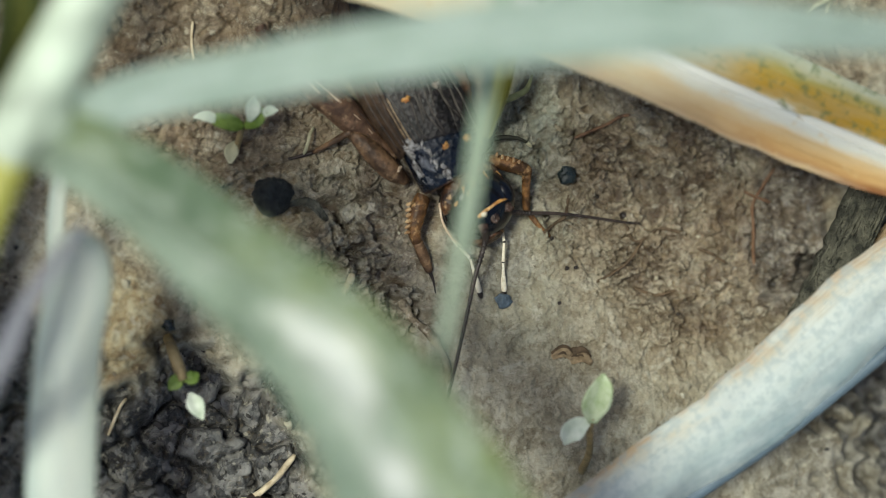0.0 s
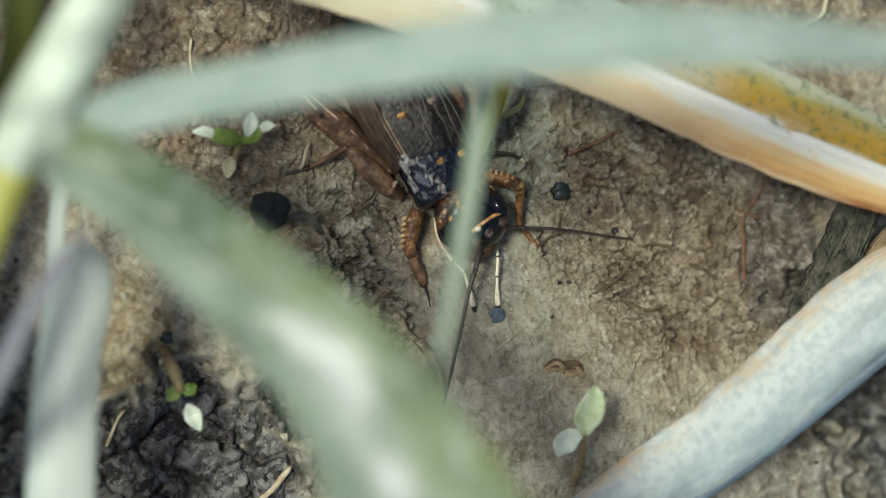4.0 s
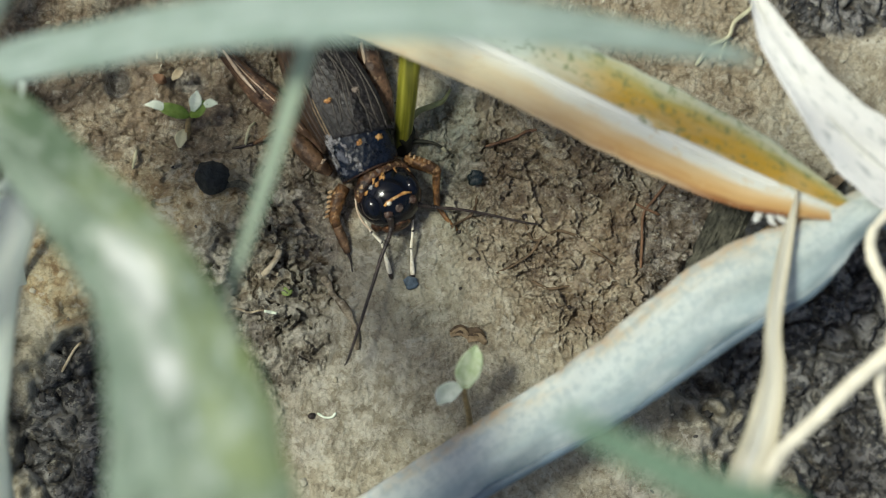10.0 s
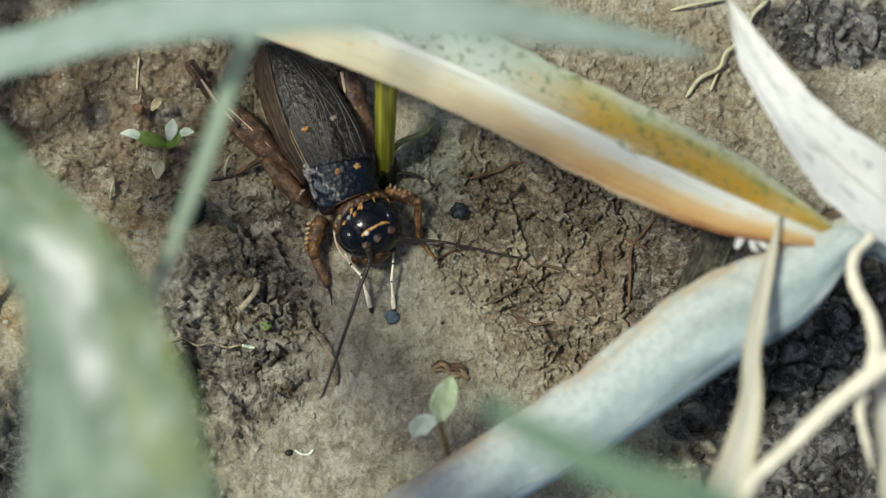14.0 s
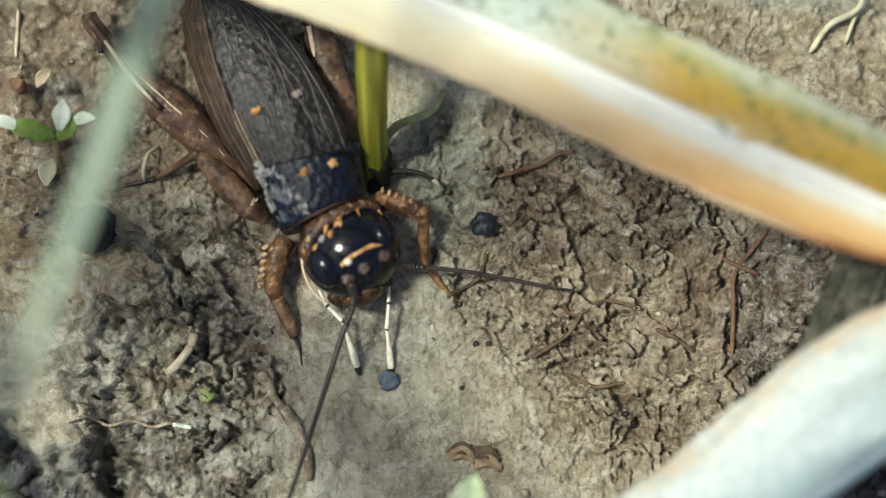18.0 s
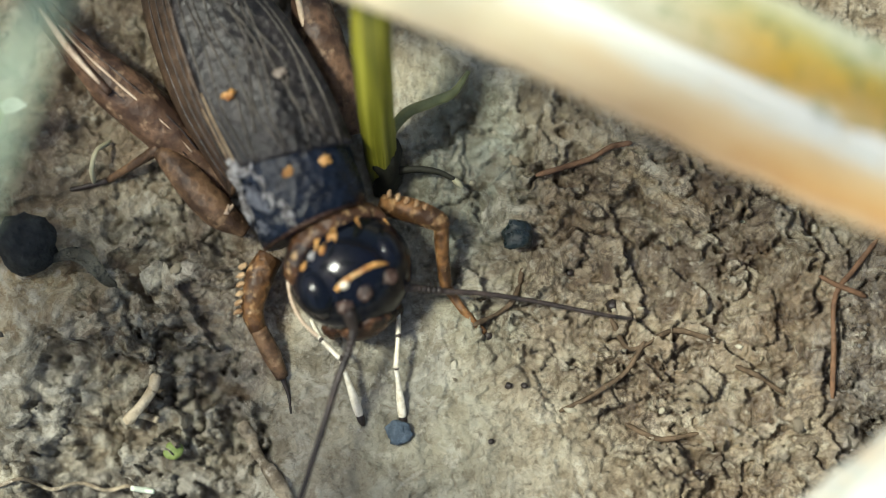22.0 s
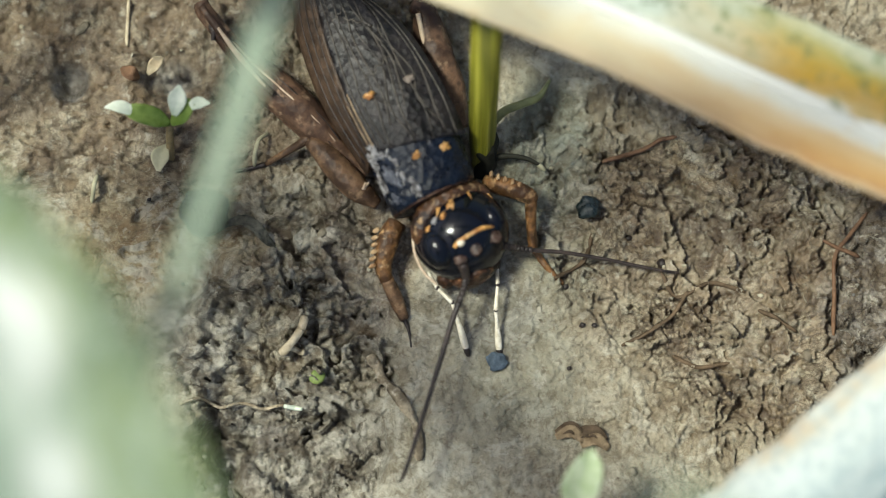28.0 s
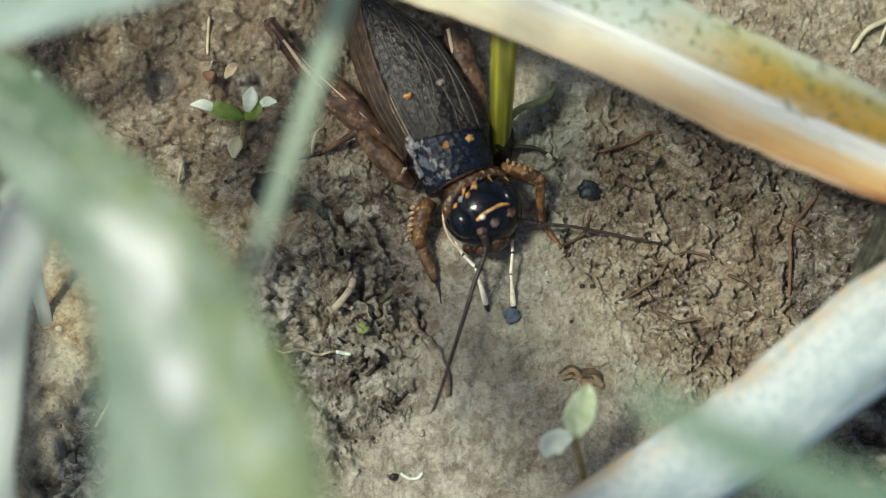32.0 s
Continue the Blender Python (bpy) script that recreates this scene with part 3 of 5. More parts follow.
# ---- leaves ----
def leaf_material(name, across, dark=(0.30, 0.30, 0.24), rough=0.55, spots=0.0, spot_c=(0.12, 0.15, 0.10), trans=0.3, patches=(), patch_c=(0.9, 0.92, 0.88), blur=0.10, spot_at=0.58, mottle=0.0, mottle_c=(0.2, 0.3, 0.15), along=None, streaks=1.0, spot_stretch=(1.6, 3.0, 1), blotches=(), shade_c=(0.10, 0.17, 0.10)):
    """across: colour stops over the leaf's width. patches: (u, v, ru, rv) spots of patch_c, for rust and for painted
    glare. blotches: the same for painted shade. along: (from u, to u, other stops) blends to a second set of colours
    along the leaf.
    """
    m = Mat(name, rough, 0.35)
    u, v = m.uv()
    streak = m.noise(3.2, 5, 0.6, coord="UV", stretch=(0.35, 16, 1))
    cloud = m.noise(2.0, 4, 0.6, coord="UV", stretch=(1.2, 2.2, 1))
    w = m.math("ADD", v, m.math("MULTIPLY", m.math("SUBTRACT", streak, 0.5), blur * streaks))
    w = m.math("ADD", w, m.math("MULTIPLY", m.math("SUBTRACT", cloud, 0.5), blur))
    c = m.ramp(w, *across)
    if along:
        k = m.math("ADD", u, m.math("MULTIPLY", m.math("SUBTRACT", cloud, 0.5), 0.8))
        k = m.node("ShaderNodeMapRange", Value=k, From_Min=along[0], From_Max=along[1]).outputs[0]
        c = m.mix(k, c, m.ramp(w, *along[2]))
    c = m.mix(m.ramp(streak, (0.35, 0.3 * streaks), (0.58, 0.0)), c, dark)
    if mottle:
        c = m.mix(m.ramp(cloud, (0.40, 0.0), (0.62, mottle)), c, mottle_c)
    for (pu, pv, ru, rv), tint in [(p, patch_c) for p in patches] + [(p, shade_c) for p in blotches]:
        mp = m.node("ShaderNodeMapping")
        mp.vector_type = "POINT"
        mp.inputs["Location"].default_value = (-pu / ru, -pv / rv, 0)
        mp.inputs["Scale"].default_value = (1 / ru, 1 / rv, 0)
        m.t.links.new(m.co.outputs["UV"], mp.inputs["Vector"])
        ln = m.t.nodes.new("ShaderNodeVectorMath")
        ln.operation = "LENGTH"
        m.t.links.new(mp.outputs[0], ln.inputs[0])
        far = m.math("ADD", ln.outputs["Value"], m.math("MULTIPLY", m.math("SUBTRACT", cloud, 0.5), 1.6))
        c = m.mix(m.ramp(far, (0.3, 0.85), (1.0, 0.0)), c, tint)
    if spots:
        s = m.noise(3.0, 6, 0.7, coord="UV", stretch=spot_stretch)
        c = m.mix(m.ramp(s, (spot_at, 0.0), (spot_at + 0.07, spots)), c, spot_c)
    m.color(c)
    m.bump(m.noise(6, 3, 0.5, coord="UV", stretch=(0.15, 16, 1)), 0.00022, 0.5)
    m.bump(m.noise(14, 4, 0.6, coord="UV", stretch=(1.5, 4, 1)), 0.00012, 0.5)
    m.leafy(c, trans)
    return m.m


def offset(pts, across, up=0.0):
    """The blade's points moved sideways by a share of the half width, and up; the fourth number becomes a radius."""
    out = []
    for i, (x, y, z, w) in enumerate(pts):
        a, b = pts[max(i - 1, 0)], pts[min(i + 1, len(pts) - 1)]
        d = Vector((b[0] - a[0], b[1] - a[1], 0)).normalized()
        out.append((x + d.y * across * w / 2, y - d.x * across * w / 2, z + up))
    return out


CREAMY = leaf_material("cream_half", ((0.5, (0.84, 0.86, 0.80)), (0.57, (0.81, 0.79, 0.64)), (0.74, (0.78, 0.73, 0.52)), (0.93, (0.76, 0.70, 0.49)), (1.0, (0.70, 0.60, 0.40))), dark=(0.77, 0.72, 0.55), trans=0.3, blur=0.22, streaks=0.2, spot_stretch=(3, 2.5, 1), spots=0.45, spot_at=0.56, spot_c=(0.72, 0.54, 0.26),
                       along=(6.5, 8.2, ((0.5, (0.84, 0.87, 0.82)), (0.62, (0.80, 0.80, 0.70)), (0.72, (0.75, 0.57, 0.30)), (0.86, (0.67, 0.42, 0.16)), (0.95, (0.56, 0.31, 0.11)), (1.0, (0.60, 0.45, 0.27)))),
                       patches=((9.0, 1.0, 0.75, 0.10),), patch_c=(0.28, 0.10, 0.03))
AMBER = leaf_material("amber_half", ((0.0, (0.46, 0.54, 0.46)), (0.25, (0.56, 0.64, 0.56)), (0.46, (0.62, 0.68, 0.58)), (0.5, (0.76, 0.78, 0.72))), dark=(0.42, 0.47, 0.37), trans=0.3, blur=0.32, streaks=0.4, spot_stretch=(4, 3, 1), spots=0.7, spot_at=0.53, spot_c=(0.15, 0.20, 0.08), mottle=0.15, mottle_c=(0.62, 0.66, 0.55),
                      along=(7.2, 7.9, ((0.0, (0.52, 0.55, 0.42)), (0.08, (0.50, 0.49, 0.28)), (0.14, (0.40, 0.34, 0.08)), (0.24, (0.52, 0.32, 0.02)), (0.42, (0.48, 0.28, 0.02)), (0.475, (0.62, 0.48, 0.22)), (0.5, (0.72, 0.72, 0.62)))))
RIB = leaf_material("white_midrib", ((0.0, (0.756, 0.756, 0.684)), (1.0, (0.792, 0.792, 0.738))), trans=0.2)
# the ramp's dark blue end paints shade along the lower edge
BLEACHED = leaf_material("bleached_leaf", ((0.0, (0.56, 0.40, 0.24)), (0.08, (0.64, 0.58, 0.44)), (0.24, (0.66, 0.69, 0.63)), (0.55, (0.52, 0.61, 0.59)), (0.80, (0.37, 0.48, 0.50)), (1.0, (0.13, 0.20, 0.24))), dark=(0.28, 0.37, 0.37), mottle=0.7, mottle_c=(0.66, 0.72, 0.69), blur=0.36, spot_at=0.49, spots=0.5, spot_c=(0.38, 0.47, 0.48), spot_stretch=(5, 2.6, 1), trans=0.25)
SHEATH = leaf_material("pale_sheath", ((0.0, (0.660, 0.726, 0.616)), (0.4, (0.836, 0.880, 0.792)), (0.75, (0.748, 0.814, 0.726)), (1.0, (0.506, 0.616, 0.550))), dark=(0.550, 0.616, 0.550), mottle=0.4, mottle_c=(0.572, 0.660, 0.638))
WHITE = leaf_material("white_dry_leaf", ((0.0, (0.92, 0.91, 0.84)), (0.6, (0.94, 0.93, 0.87)), (1.0, (0.90, 0.90, 0.86))), dark=(0.82, 0.83, 0.79), spots=0.6, spot_at=0.55, spot_c=(0.34, 0.38, 0.35), trans=0.2)
STRAW = leaf_material("straw", ((0.0, (0.66, 0.60, 0.42)), (0.3, (0.80, 0.77, 0.63)), (0.6, (0.84, 0.82, 0.70)), (1.0, (0.66, 0.61, 0.43))), dark=(0.62, 0.56, 0.40), trans=0.2)
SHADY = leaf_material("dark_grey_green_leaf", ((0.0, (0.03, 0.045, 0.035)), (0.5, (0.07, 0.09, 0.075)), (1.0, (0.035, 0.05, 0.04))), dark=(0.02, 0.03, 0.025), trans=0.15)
GREY_GREEN = leaf_material("grey_green_leaf", ((0.0, (0.40, 0.52, 0.43)), (0.5, (0.52, 0.64, 0.56)), (1.0, (0.38, 0.50, 0.42))), dark=(0.28, 0.40, 0.33), mottle=0.6, mottle_c=(0.68, 0.78, 0.73), spots=0.5, spot_at=0.53, spot_c=(0.34, 0.46, 0.38), spot_stretch=(2.5, 2.2, 1), trans=0.4)
# white patches paint sky glare; the dark blotch paints shade by the node
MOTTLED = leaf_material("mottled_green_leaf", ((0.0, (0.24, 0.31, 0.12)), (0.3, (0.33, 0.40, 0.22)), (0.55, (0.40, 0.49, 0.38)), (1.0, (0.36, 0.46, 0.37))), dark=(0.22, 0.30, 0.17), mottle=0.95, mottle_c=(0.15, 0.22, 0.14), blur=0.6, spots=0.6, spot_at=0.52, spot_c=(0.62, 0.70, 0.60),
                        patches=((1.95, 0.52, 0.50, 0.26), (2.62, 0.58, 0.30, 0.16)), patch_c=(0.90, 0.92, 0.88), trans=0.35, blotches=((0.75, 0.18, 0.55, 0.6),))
THIN = leaf_material("sage_blade", ((0.0, (0.48, 0.60, 0.45)), (0.5, (0.62, 0.73, 0.58)), (1.0, (0.46, 0.58, 0.43))), dark=(0.43, 0.55, 0.40), trans=0.4)
OLIVE = leaf_material("olive_leaf", ((0.0, (0.045, 0.065, 0.014)), (0.5, (0.11, 0.12, 0.02)), (1.0, (0.06, 0.085, 0.02))), dark=(0.05, 0.07, 0.02))
GREEN = leaf_material("green_leaf", ((0.0, (0.17, 0.29, 0.18)), (0.5, (0.30, 0.44, 0.31)), (1.0, (0.18, 0.31, 0.20))), dark=(0.15, 0.26, 0.16))
# dark blue-grey carries the shade of the rolled-under edge
ROLL = plain("shaded_margin", (0.09, 0.13, 0.16), 0.5, 0.4, 0.3, 500)
STEM_Y = plain("yellow_green_stem", (0.36, 0.36, 0.075), 0.5, 0.4, 0.35, 300)
STEM_W = plain("pale_stem", (0.40, 0.47, 0.37), 0.5, 0.4, 0.45, 350)

# broad dying blade: (x, y, height, width) along it
BIG = [(-60, 24, -2, 4.5), (-38, 21.5, 6, 5.2), (-18.7, 19.2, 8.5, 5.8), (-9.6, 15.6, 9, 5.8), (-1.6, 12.9, 9, 5.8), (6.1, 9.7, 9, 5.8), (12.1, 6.8, 9, 5.9), (17.7, 4, 9.3, 6), (23.2, 1.4, 9.6, 5.4), (27.8, -0.6, 10, 3), (31.2, -1.9, 10, 0.6)]
big = empty("yellowing_leaf", -60, 24, -2)
tagged(big, "broad dying grass leaf, cream and amber with a white midrib", "leaf")


def under(root, ob):
    ob.parent = root
    ob.matrix_parent_inverse = root.matrix_basis.inverted()
    return ob


under(big, part("cream_half", blade(BIG, n=110, across=12, fold=0.14, wave=0.25, seed=1, lo=0.0, hi=1.0, crisp=0.05, ribs=0.004), CREAMY, None, "cream half with a rust-brown edge"))
under(big, part("amber_half", blade(BIG, n=110, across=12, fold=0.14, wave=0.25, seed=1, lo=-1.0, hi=0.0, crisp=0.05, ribs=0.004), AMBER, None, "pale green half turning amber"))
under(big, part("midrib", tube([(*p, r) for p, r in zip(offset(BIG, 0.0, -0.35), (0.2, 0.25, 0.3, 0.32, 0.34, 0.34, 0.34, 0.32, 0.3, 0.2, 0.1))], n=90, sides=8, flat=0.6), RIB, None, "white midrib"))
# frayed end
for i, (dx, dy, ln) in enumerate(((0.2, -0.5, 1.1), (0.9, -0.35, 0.8), (-0.8, -0.3, 0.7))):
    x, y, z = (24.9, -1.8, 9.7)
    under(big, part("frayed_fibre", blade([(x + dx * 0.6, y + 0.5, z, 0.5), (x + dx, y + dy * 0.5, z - 0.1, 0.45), (x + dx * 1.5 + 0.3, y + dy - 0.1 * ln, z - 0.3, 0.1)], n=10, across=4, seed=20 + i), WHITE))

LOW = [(-20, -48, -2.5, 4.6), (-10.7, -28.1, 2, 4.2), (-2.9, -23.1, 4, 4.2), (5.7, -17.9, 6, 4.5), (14.2, -12.8, 7.5, 5.1), (22.2, -7, 9, 5.8), (26.9, -4.6, 10, 5), (30.4, -2, 10.3, 3.2), (33.3, -1, 9, 2.8), (38, -3, 4, 2.4), (44, -5, -2.5, 2.2)]
low = empty("bleached_leaf", -20, -48, -2.5)
tagged(low, "pale blue-grey bleached grass leaf with a tan edge, rolled under", "leaf")
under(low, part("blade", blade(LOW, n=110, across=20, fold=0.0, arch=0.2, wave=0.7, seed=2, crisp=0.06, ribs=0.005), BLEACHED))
under(low, part("rolled_edge", tube([(*p, r) for p, r in zip(offset(LOW, 0.94, -1.15), (0.2, 0.3, 0.35, 0.4, 0.42, 0.42, 0.4, 0.25, 0.2, 0.2, 0.2))], n=90, sides=10), ROLL, None, "rolled margin with its shade in the dark colour"))

wh = empty("white_dry_leaf", 50, -6, -2.5)
tagged(wh, "chalk-white dry leaf with grey specks and a sharp tip", "leaf")
WHP = [(23.5, 14, 11, 0.12), (24.9, 10.3, 12, 2.1), (27.3, 6.4, 12.5, 3.2), (30.8, 2.6, 12, 4.8), (35.5, -0.2, 10, 5.4), (44, -3, 4, 4), (50, -6, -2.5, 2.5)]
under(wh, part("blade", blade(WHP, n=70, across=16, fold=0.10, wave=0.45, seed=3, crisp=0.10), WHITE))
under(wh, part("midrib", tube([(*p, 0.12) for p in offset(WHP, 0.05, -0.1)], n=60, sides=6), RIB))

dry = empty("dry_grass_blade", 21, -34, -2.3)
tagged(dry, "narrow cream-coloured dry grass blade hanging across", "leaf")
DRY = [(26.8, -0.1, 10.3, 0.12), (26.2, -2.2, 10.8, 0.55), (25.4, -5, 11.5, 1), (24.4, -9.4, 13, 1.15), (24.1, -12.4, 14, 1.5), (23.1, -16.2, 15, 2.2), (21.9, -19.2, 15.5, 2.5), (21, -24, 12, 2.2), (21, -34, -2.3, 1.5)]
under(dry, part("blade", blade(DRY, n=70, across=12, fold=0.22, wave=0.25, seed=4), STRAW))
under(dry, part("midrib", tube([(*p, r) for p, r in zip(offset(DRY, 0.0, -0.2), (0.04, 0.06, 0.09, 0.1, 0.12, 0.14, 0.15, 0.15, 0.1))], n=60, sides=6), RIB))

# dry stalks at the side
st = empty("dry_stalk", 30, -34, -2.3)
tagged(st, "branched cream dry stalk with a crooked side shoot", "stalk")
STALK = plain("cream_stalk", (0.74, 0.69, 0.54), 0.6, 0.35, 0.2, 700, 0.00006)
under(st, part("main_stalk", tube([(44, 2, 16, 0.5), (33.9, -8.5, 17, 0.5), (31.5, -10.7, 17.5, 0.58), (28.8, -12.8, 18, 0.5), (25.9, -15.5, 18, 0.48), (23.5, -18, 17.5, 0.5), (24, -22, 12, 0.5), (30, -34, -2.3, 0.5)], n=60, flat=0.6, rough=0.2), STALK))
under(st, part("side_shoot", tube([(32.2, -1.8, 13, 0.3), (30.8, -3.4, 14, 0.34), (30.6, -5.1, 15, 0.42), (31.3, -7.1, 16, 0.4), (31.5, -9, 17, 0.45), (31.2, -10.9, 17.4, 0.5)], n=36, rough=0.35), STALK))
under(st, part("hanging_sheath", tube([(31, -11.2, 17, 0.35), (30.5, -13, 16.5, 0.3), (31, -15.2, 16, 0.22), (31.4, -16.8, 15.5, 0.08)], n=24, rough=0.3), STALK))
bl = part("dry_leaf_strip", blade([(34.1, -9.4, 14, 1.2), (32.7, -11.7, 14, 1.6), (32.8, -15.4, 14, 1.9), (33.5, -20.5, 13, 2), (38, -30, -2.4, 1.6)], n=40, fold=0.25, wave=0.3, seed=12), STRAW)
tagged(bl, "cream dry leaf strip standing beside the stalk", "leaf")

# ---- plant over the cricket ----
plant = empty("grass_plant", -46, -26, -2.2)
tagged(plant, "mottled grey-green grass plant arching low over the soil", "grass")
under(plant, part("stem", tube([(-46, -26, -2.2, 1.0), (-39.6, -15.4, 20, 0.9), (-33.5, -7.4, 23, 0.95), (-30.5, 0, 24.5, 1), (-28.6, 3.9, 25, 1.2)], n=40), STEM_Y, None, "yellow-green lower stem"))
under(plant, part("upper_stem", tube([(-29.2, 3.2, 25, 1.2), (-27.7, 5.7, 25, 1.7), (-25.3, 9.6, 26, 1.6), (-22.8, 13.7, 27, 1.5), (-19.6, 18.7, 28, 1.4), (-20, 34, 29, 1.0)], n=40), STEM_W, None, "whitish upper stem"))
under(plant, part("node", blob(*(-27.2, 5.3, 25), 1.7, 1.6, 1.4, seed=3, rough=0.2), STEM_W, None, "swollen pale joint"))
HB = [(-27.2, 4.8, 24.5, 2.2), (-22.7, 5.9, 27, 2.5), (-17.6, 6.3, 31, 2.7), (-12, 6.6, 35.5, 2.9), (-2.9, 6.9, 38, 3.2), (6.5, 6.2, 38.5, 2.4), (16.5, 5.0, 37, 1.1), (19.0, 4.5, 36, 0.2)]
under(plant, part("leaf_blade", blade(HB, n=80, fold=0.12, wave=0.3, seed=5), GREY_GREEN, None, "long grey-green leaf"))
MB = [(-26.9, 4.4, 25, 3.2), (-23.1, 1.6, 28, 4.2), (-19.7, -2.3, 31.5, 4.9), (-15.7, -7.0, 35.3, 6.0), (-13.6, -11.6, 38.6, 7.4), (-12.3, -16.7, 40.5, 9.2), (-11.6, -24, 40, 10.0), (-9, -38, 26, 6), (-8, -50, -2.3, 3)]
under(plant, part("leaf_blade", blade(MB, n=90, fold=0.10, wave=0.6, seed=6, crisp=0.08), MOTTLED, None, "broad mottled leaf with sky glare painted white"))
thin = [(-0.5, 22, 24, 0.9), (-2.8, 15, 25.2, 1.05), (-5.8, 6, 27.4, 1.1), (-7.6, 0, 28.9, 0.95), (-9.2, -5, 30.0, 0.7), (-10.0, -7.5, 30.6, 0.6), (-10.6, -9.5, 31.0, 0.1)]
thin_blade = under(plant, part("thin_blade", blade(thin, n=50, fold=0.15, seed=7), THIN, None, "narrow hanging blade"))

LILAC = leaf_material("grey_lilac_leaf", ((0.0, (0.26, 0.27, 0.31)), (0.5, (0.42, 0.43, 0.47)), (1.0, (0.28, 0.29, 0.34))), dark=(0.18, 0.18, 0.22), trans=0.3)
bl = part("withered_leaf", blade([(-25.4, 0.3, 25, 0.4), (-28.4, -3.4, 24, 1.0), (-31.9, -8.9, 22, 1.3), (-45, -25, 4, 1.2), (-47, -28, -2.5, 1.2)], n=40, fold=0.2, wave=0.3, seed=15), LILAC)
tagged(bl, "withered grey-lilac leaf hanging beside the grass stem", "leaf")

sh = empty("leaf_sheath", -26, -30, -3)
tagged(sh, "pale grey-green leaf sheath with a blunt hooded top", "leaf")
SP = [(-25.2, -0.2, 12, 1.9), (-24.9, -1, 13, 2.9), (-25, -2.7, 13, 3.4), (-25.9, -6.2, 13, 3.5), (-26.6, -11.5, 12.5, 3.7), (-26.9, -17, 11, 3.6), (-26, -30, -3.5, 3)]
under(sh, part("sheath", blade(SP, n=60, across=16, fold=0.0, arch=0.22, wave=0.2, seed=8), SHEATH))
under(sh, part("hood", tube([(-26, -0.4, 11.5, 0.25), (-25, -0.1, 13, 0.45), (-23.7, -0.9, 12, 0.3), (-23.4, -1.3, 11.5, 0.08)], n=20, flat=0.7), SHEATH, None, "dark folded hood"))
bl = part("thin_dry_blade", blade([(-24.4, 7.2, 9, 0.5), (-25.3, 2.9, 6, 0.9), (-25.7, -1.2, 4, 0.9), (-25.5, -6, -3, 0.8)], n=30, seed=13), SHEATH)
tagged(bl, "narrow pale blade rising beside the sheath", "leaf")
gb = empty("green_grass_blade", 34, -40, -2.3)
tagged(gb, "dark green grass blade close to the lens", "leaf")
GB = [(6.0, -15.0, 50, 0.2), (7.8, -16.3, 50, 1.3), (13, -19, 50, 2.0), (18.5, -21.5, 48, 2.3), (20, -30, 38, 2.2), (34, -40, -2.3, 2)]
under(gb, part("blade", blade(GB, n=50, fold=0.2, seed=9), GREEN))
under(gb, part("midrib", tube([(*p, 0.12) for p in offset(GB, 0.0, -0.3)], n=40, sides=6), GREEN))
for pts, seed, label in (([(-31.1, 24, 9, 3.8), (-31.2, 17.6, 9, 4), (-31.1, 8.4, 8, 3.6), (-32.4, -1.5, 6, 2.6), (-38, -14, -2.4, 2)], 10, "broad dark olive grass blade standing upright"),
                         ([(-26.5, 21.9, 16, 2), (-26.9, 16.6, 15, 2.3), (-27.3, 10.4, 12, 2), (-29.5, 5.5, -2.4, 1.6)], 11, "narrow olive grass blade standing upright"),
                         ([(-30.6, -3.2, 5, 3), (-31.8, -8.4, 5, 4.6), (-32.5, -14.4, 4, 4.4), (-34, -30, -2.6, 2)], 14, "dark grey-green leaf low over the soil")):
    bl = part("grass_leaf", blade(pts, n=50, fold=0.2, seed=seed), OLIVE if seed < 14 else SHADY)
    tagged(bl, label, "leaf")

# ---- green shoot behind the cricket ----
shoot = empty("green_shoot", 1.2, 4.7, -2.5)
tagged(shoot, "bright green ribbed grass shoot rooted in the soil", "grass")


def shoot_material():
    m = Mat("shoot_green", 0.4, 0.45)
    n = m.noise(500, 4)
    s = m.noise(3600, 3, 0.5, stretch=(1, 0.03, 0.03))
    c = m.ramp(s, (0.35, (0.075, 0.08, 0.006)), (0.52, (0.22, 0.215, 0.016)), (0.66, (0.36, 0.345, 0.05)))
    m.color(m.mix(m.ramp(n, (0.4, 0), (0.7, 0.4)), c, (0.20, 0.18, 0.03)))
    m.bump(s, 0.0002, 0.7)
    return m.m


SHOOT = shoot_material()
TENDRIL = plain("tendril_green", (0.20, 0.21, 0.09), 0.5, 0.35, 0.45, 900, 0.00006)
DARK_STEM = plain("dark_stem", (0.022, 0.022, 0.014), 0.7, 0.3, 0.5, 900, 0.0001)
ROOTY = plain("pale_root", (0.42, 0.40, 0.26), 0.6, 0.3, 0.3, 900, 0.00006)
under(shoot, part("stem", tube([(1.25, 4.4, -3.0, 0.5), (1.2, 5.2, -1.2, 0.62), (1.25, 7.2, 2.5, 0.72), (1.4, 10, 5.5, 0.75), (2.0, 15.3, 7.0, 0.8), (2.6, 24, 6, 0.8), (3, 34, -2.3, 0.7)], n=50, sides=14, rough=0.06), SHOOT))
for k in (-0.35, 0.05, 0.4):
    under(shoot, part("rib", tube([(1.25 + k, 4.6, -2.4, 0.05), (1.2 + k * 1.3, 5.4, -0.6, 0.07), (1.25 + k * 1.5, 7.2, 3.1, 0.08), (1.4 + k * 1.5, 10, 6.15, 0.08)], n=24, sides=6), SHOOT))
under(shoot, part("curled_tendril", tube([(1.0, 4.7, -2.3, 0.22), (1.5, 5.7, -1.3, 0.22), (2.2, 6.6, -0.9, 0.21), (3.2, 7.0, -0.9, 0.20), (4.0, 7.4, -1.2, 0.17), (4.6, 8.3, -1.8, 0.09)], n=36, sides=8, rough=0.2), TENDRIL, None, "curled olive-green tendril"))
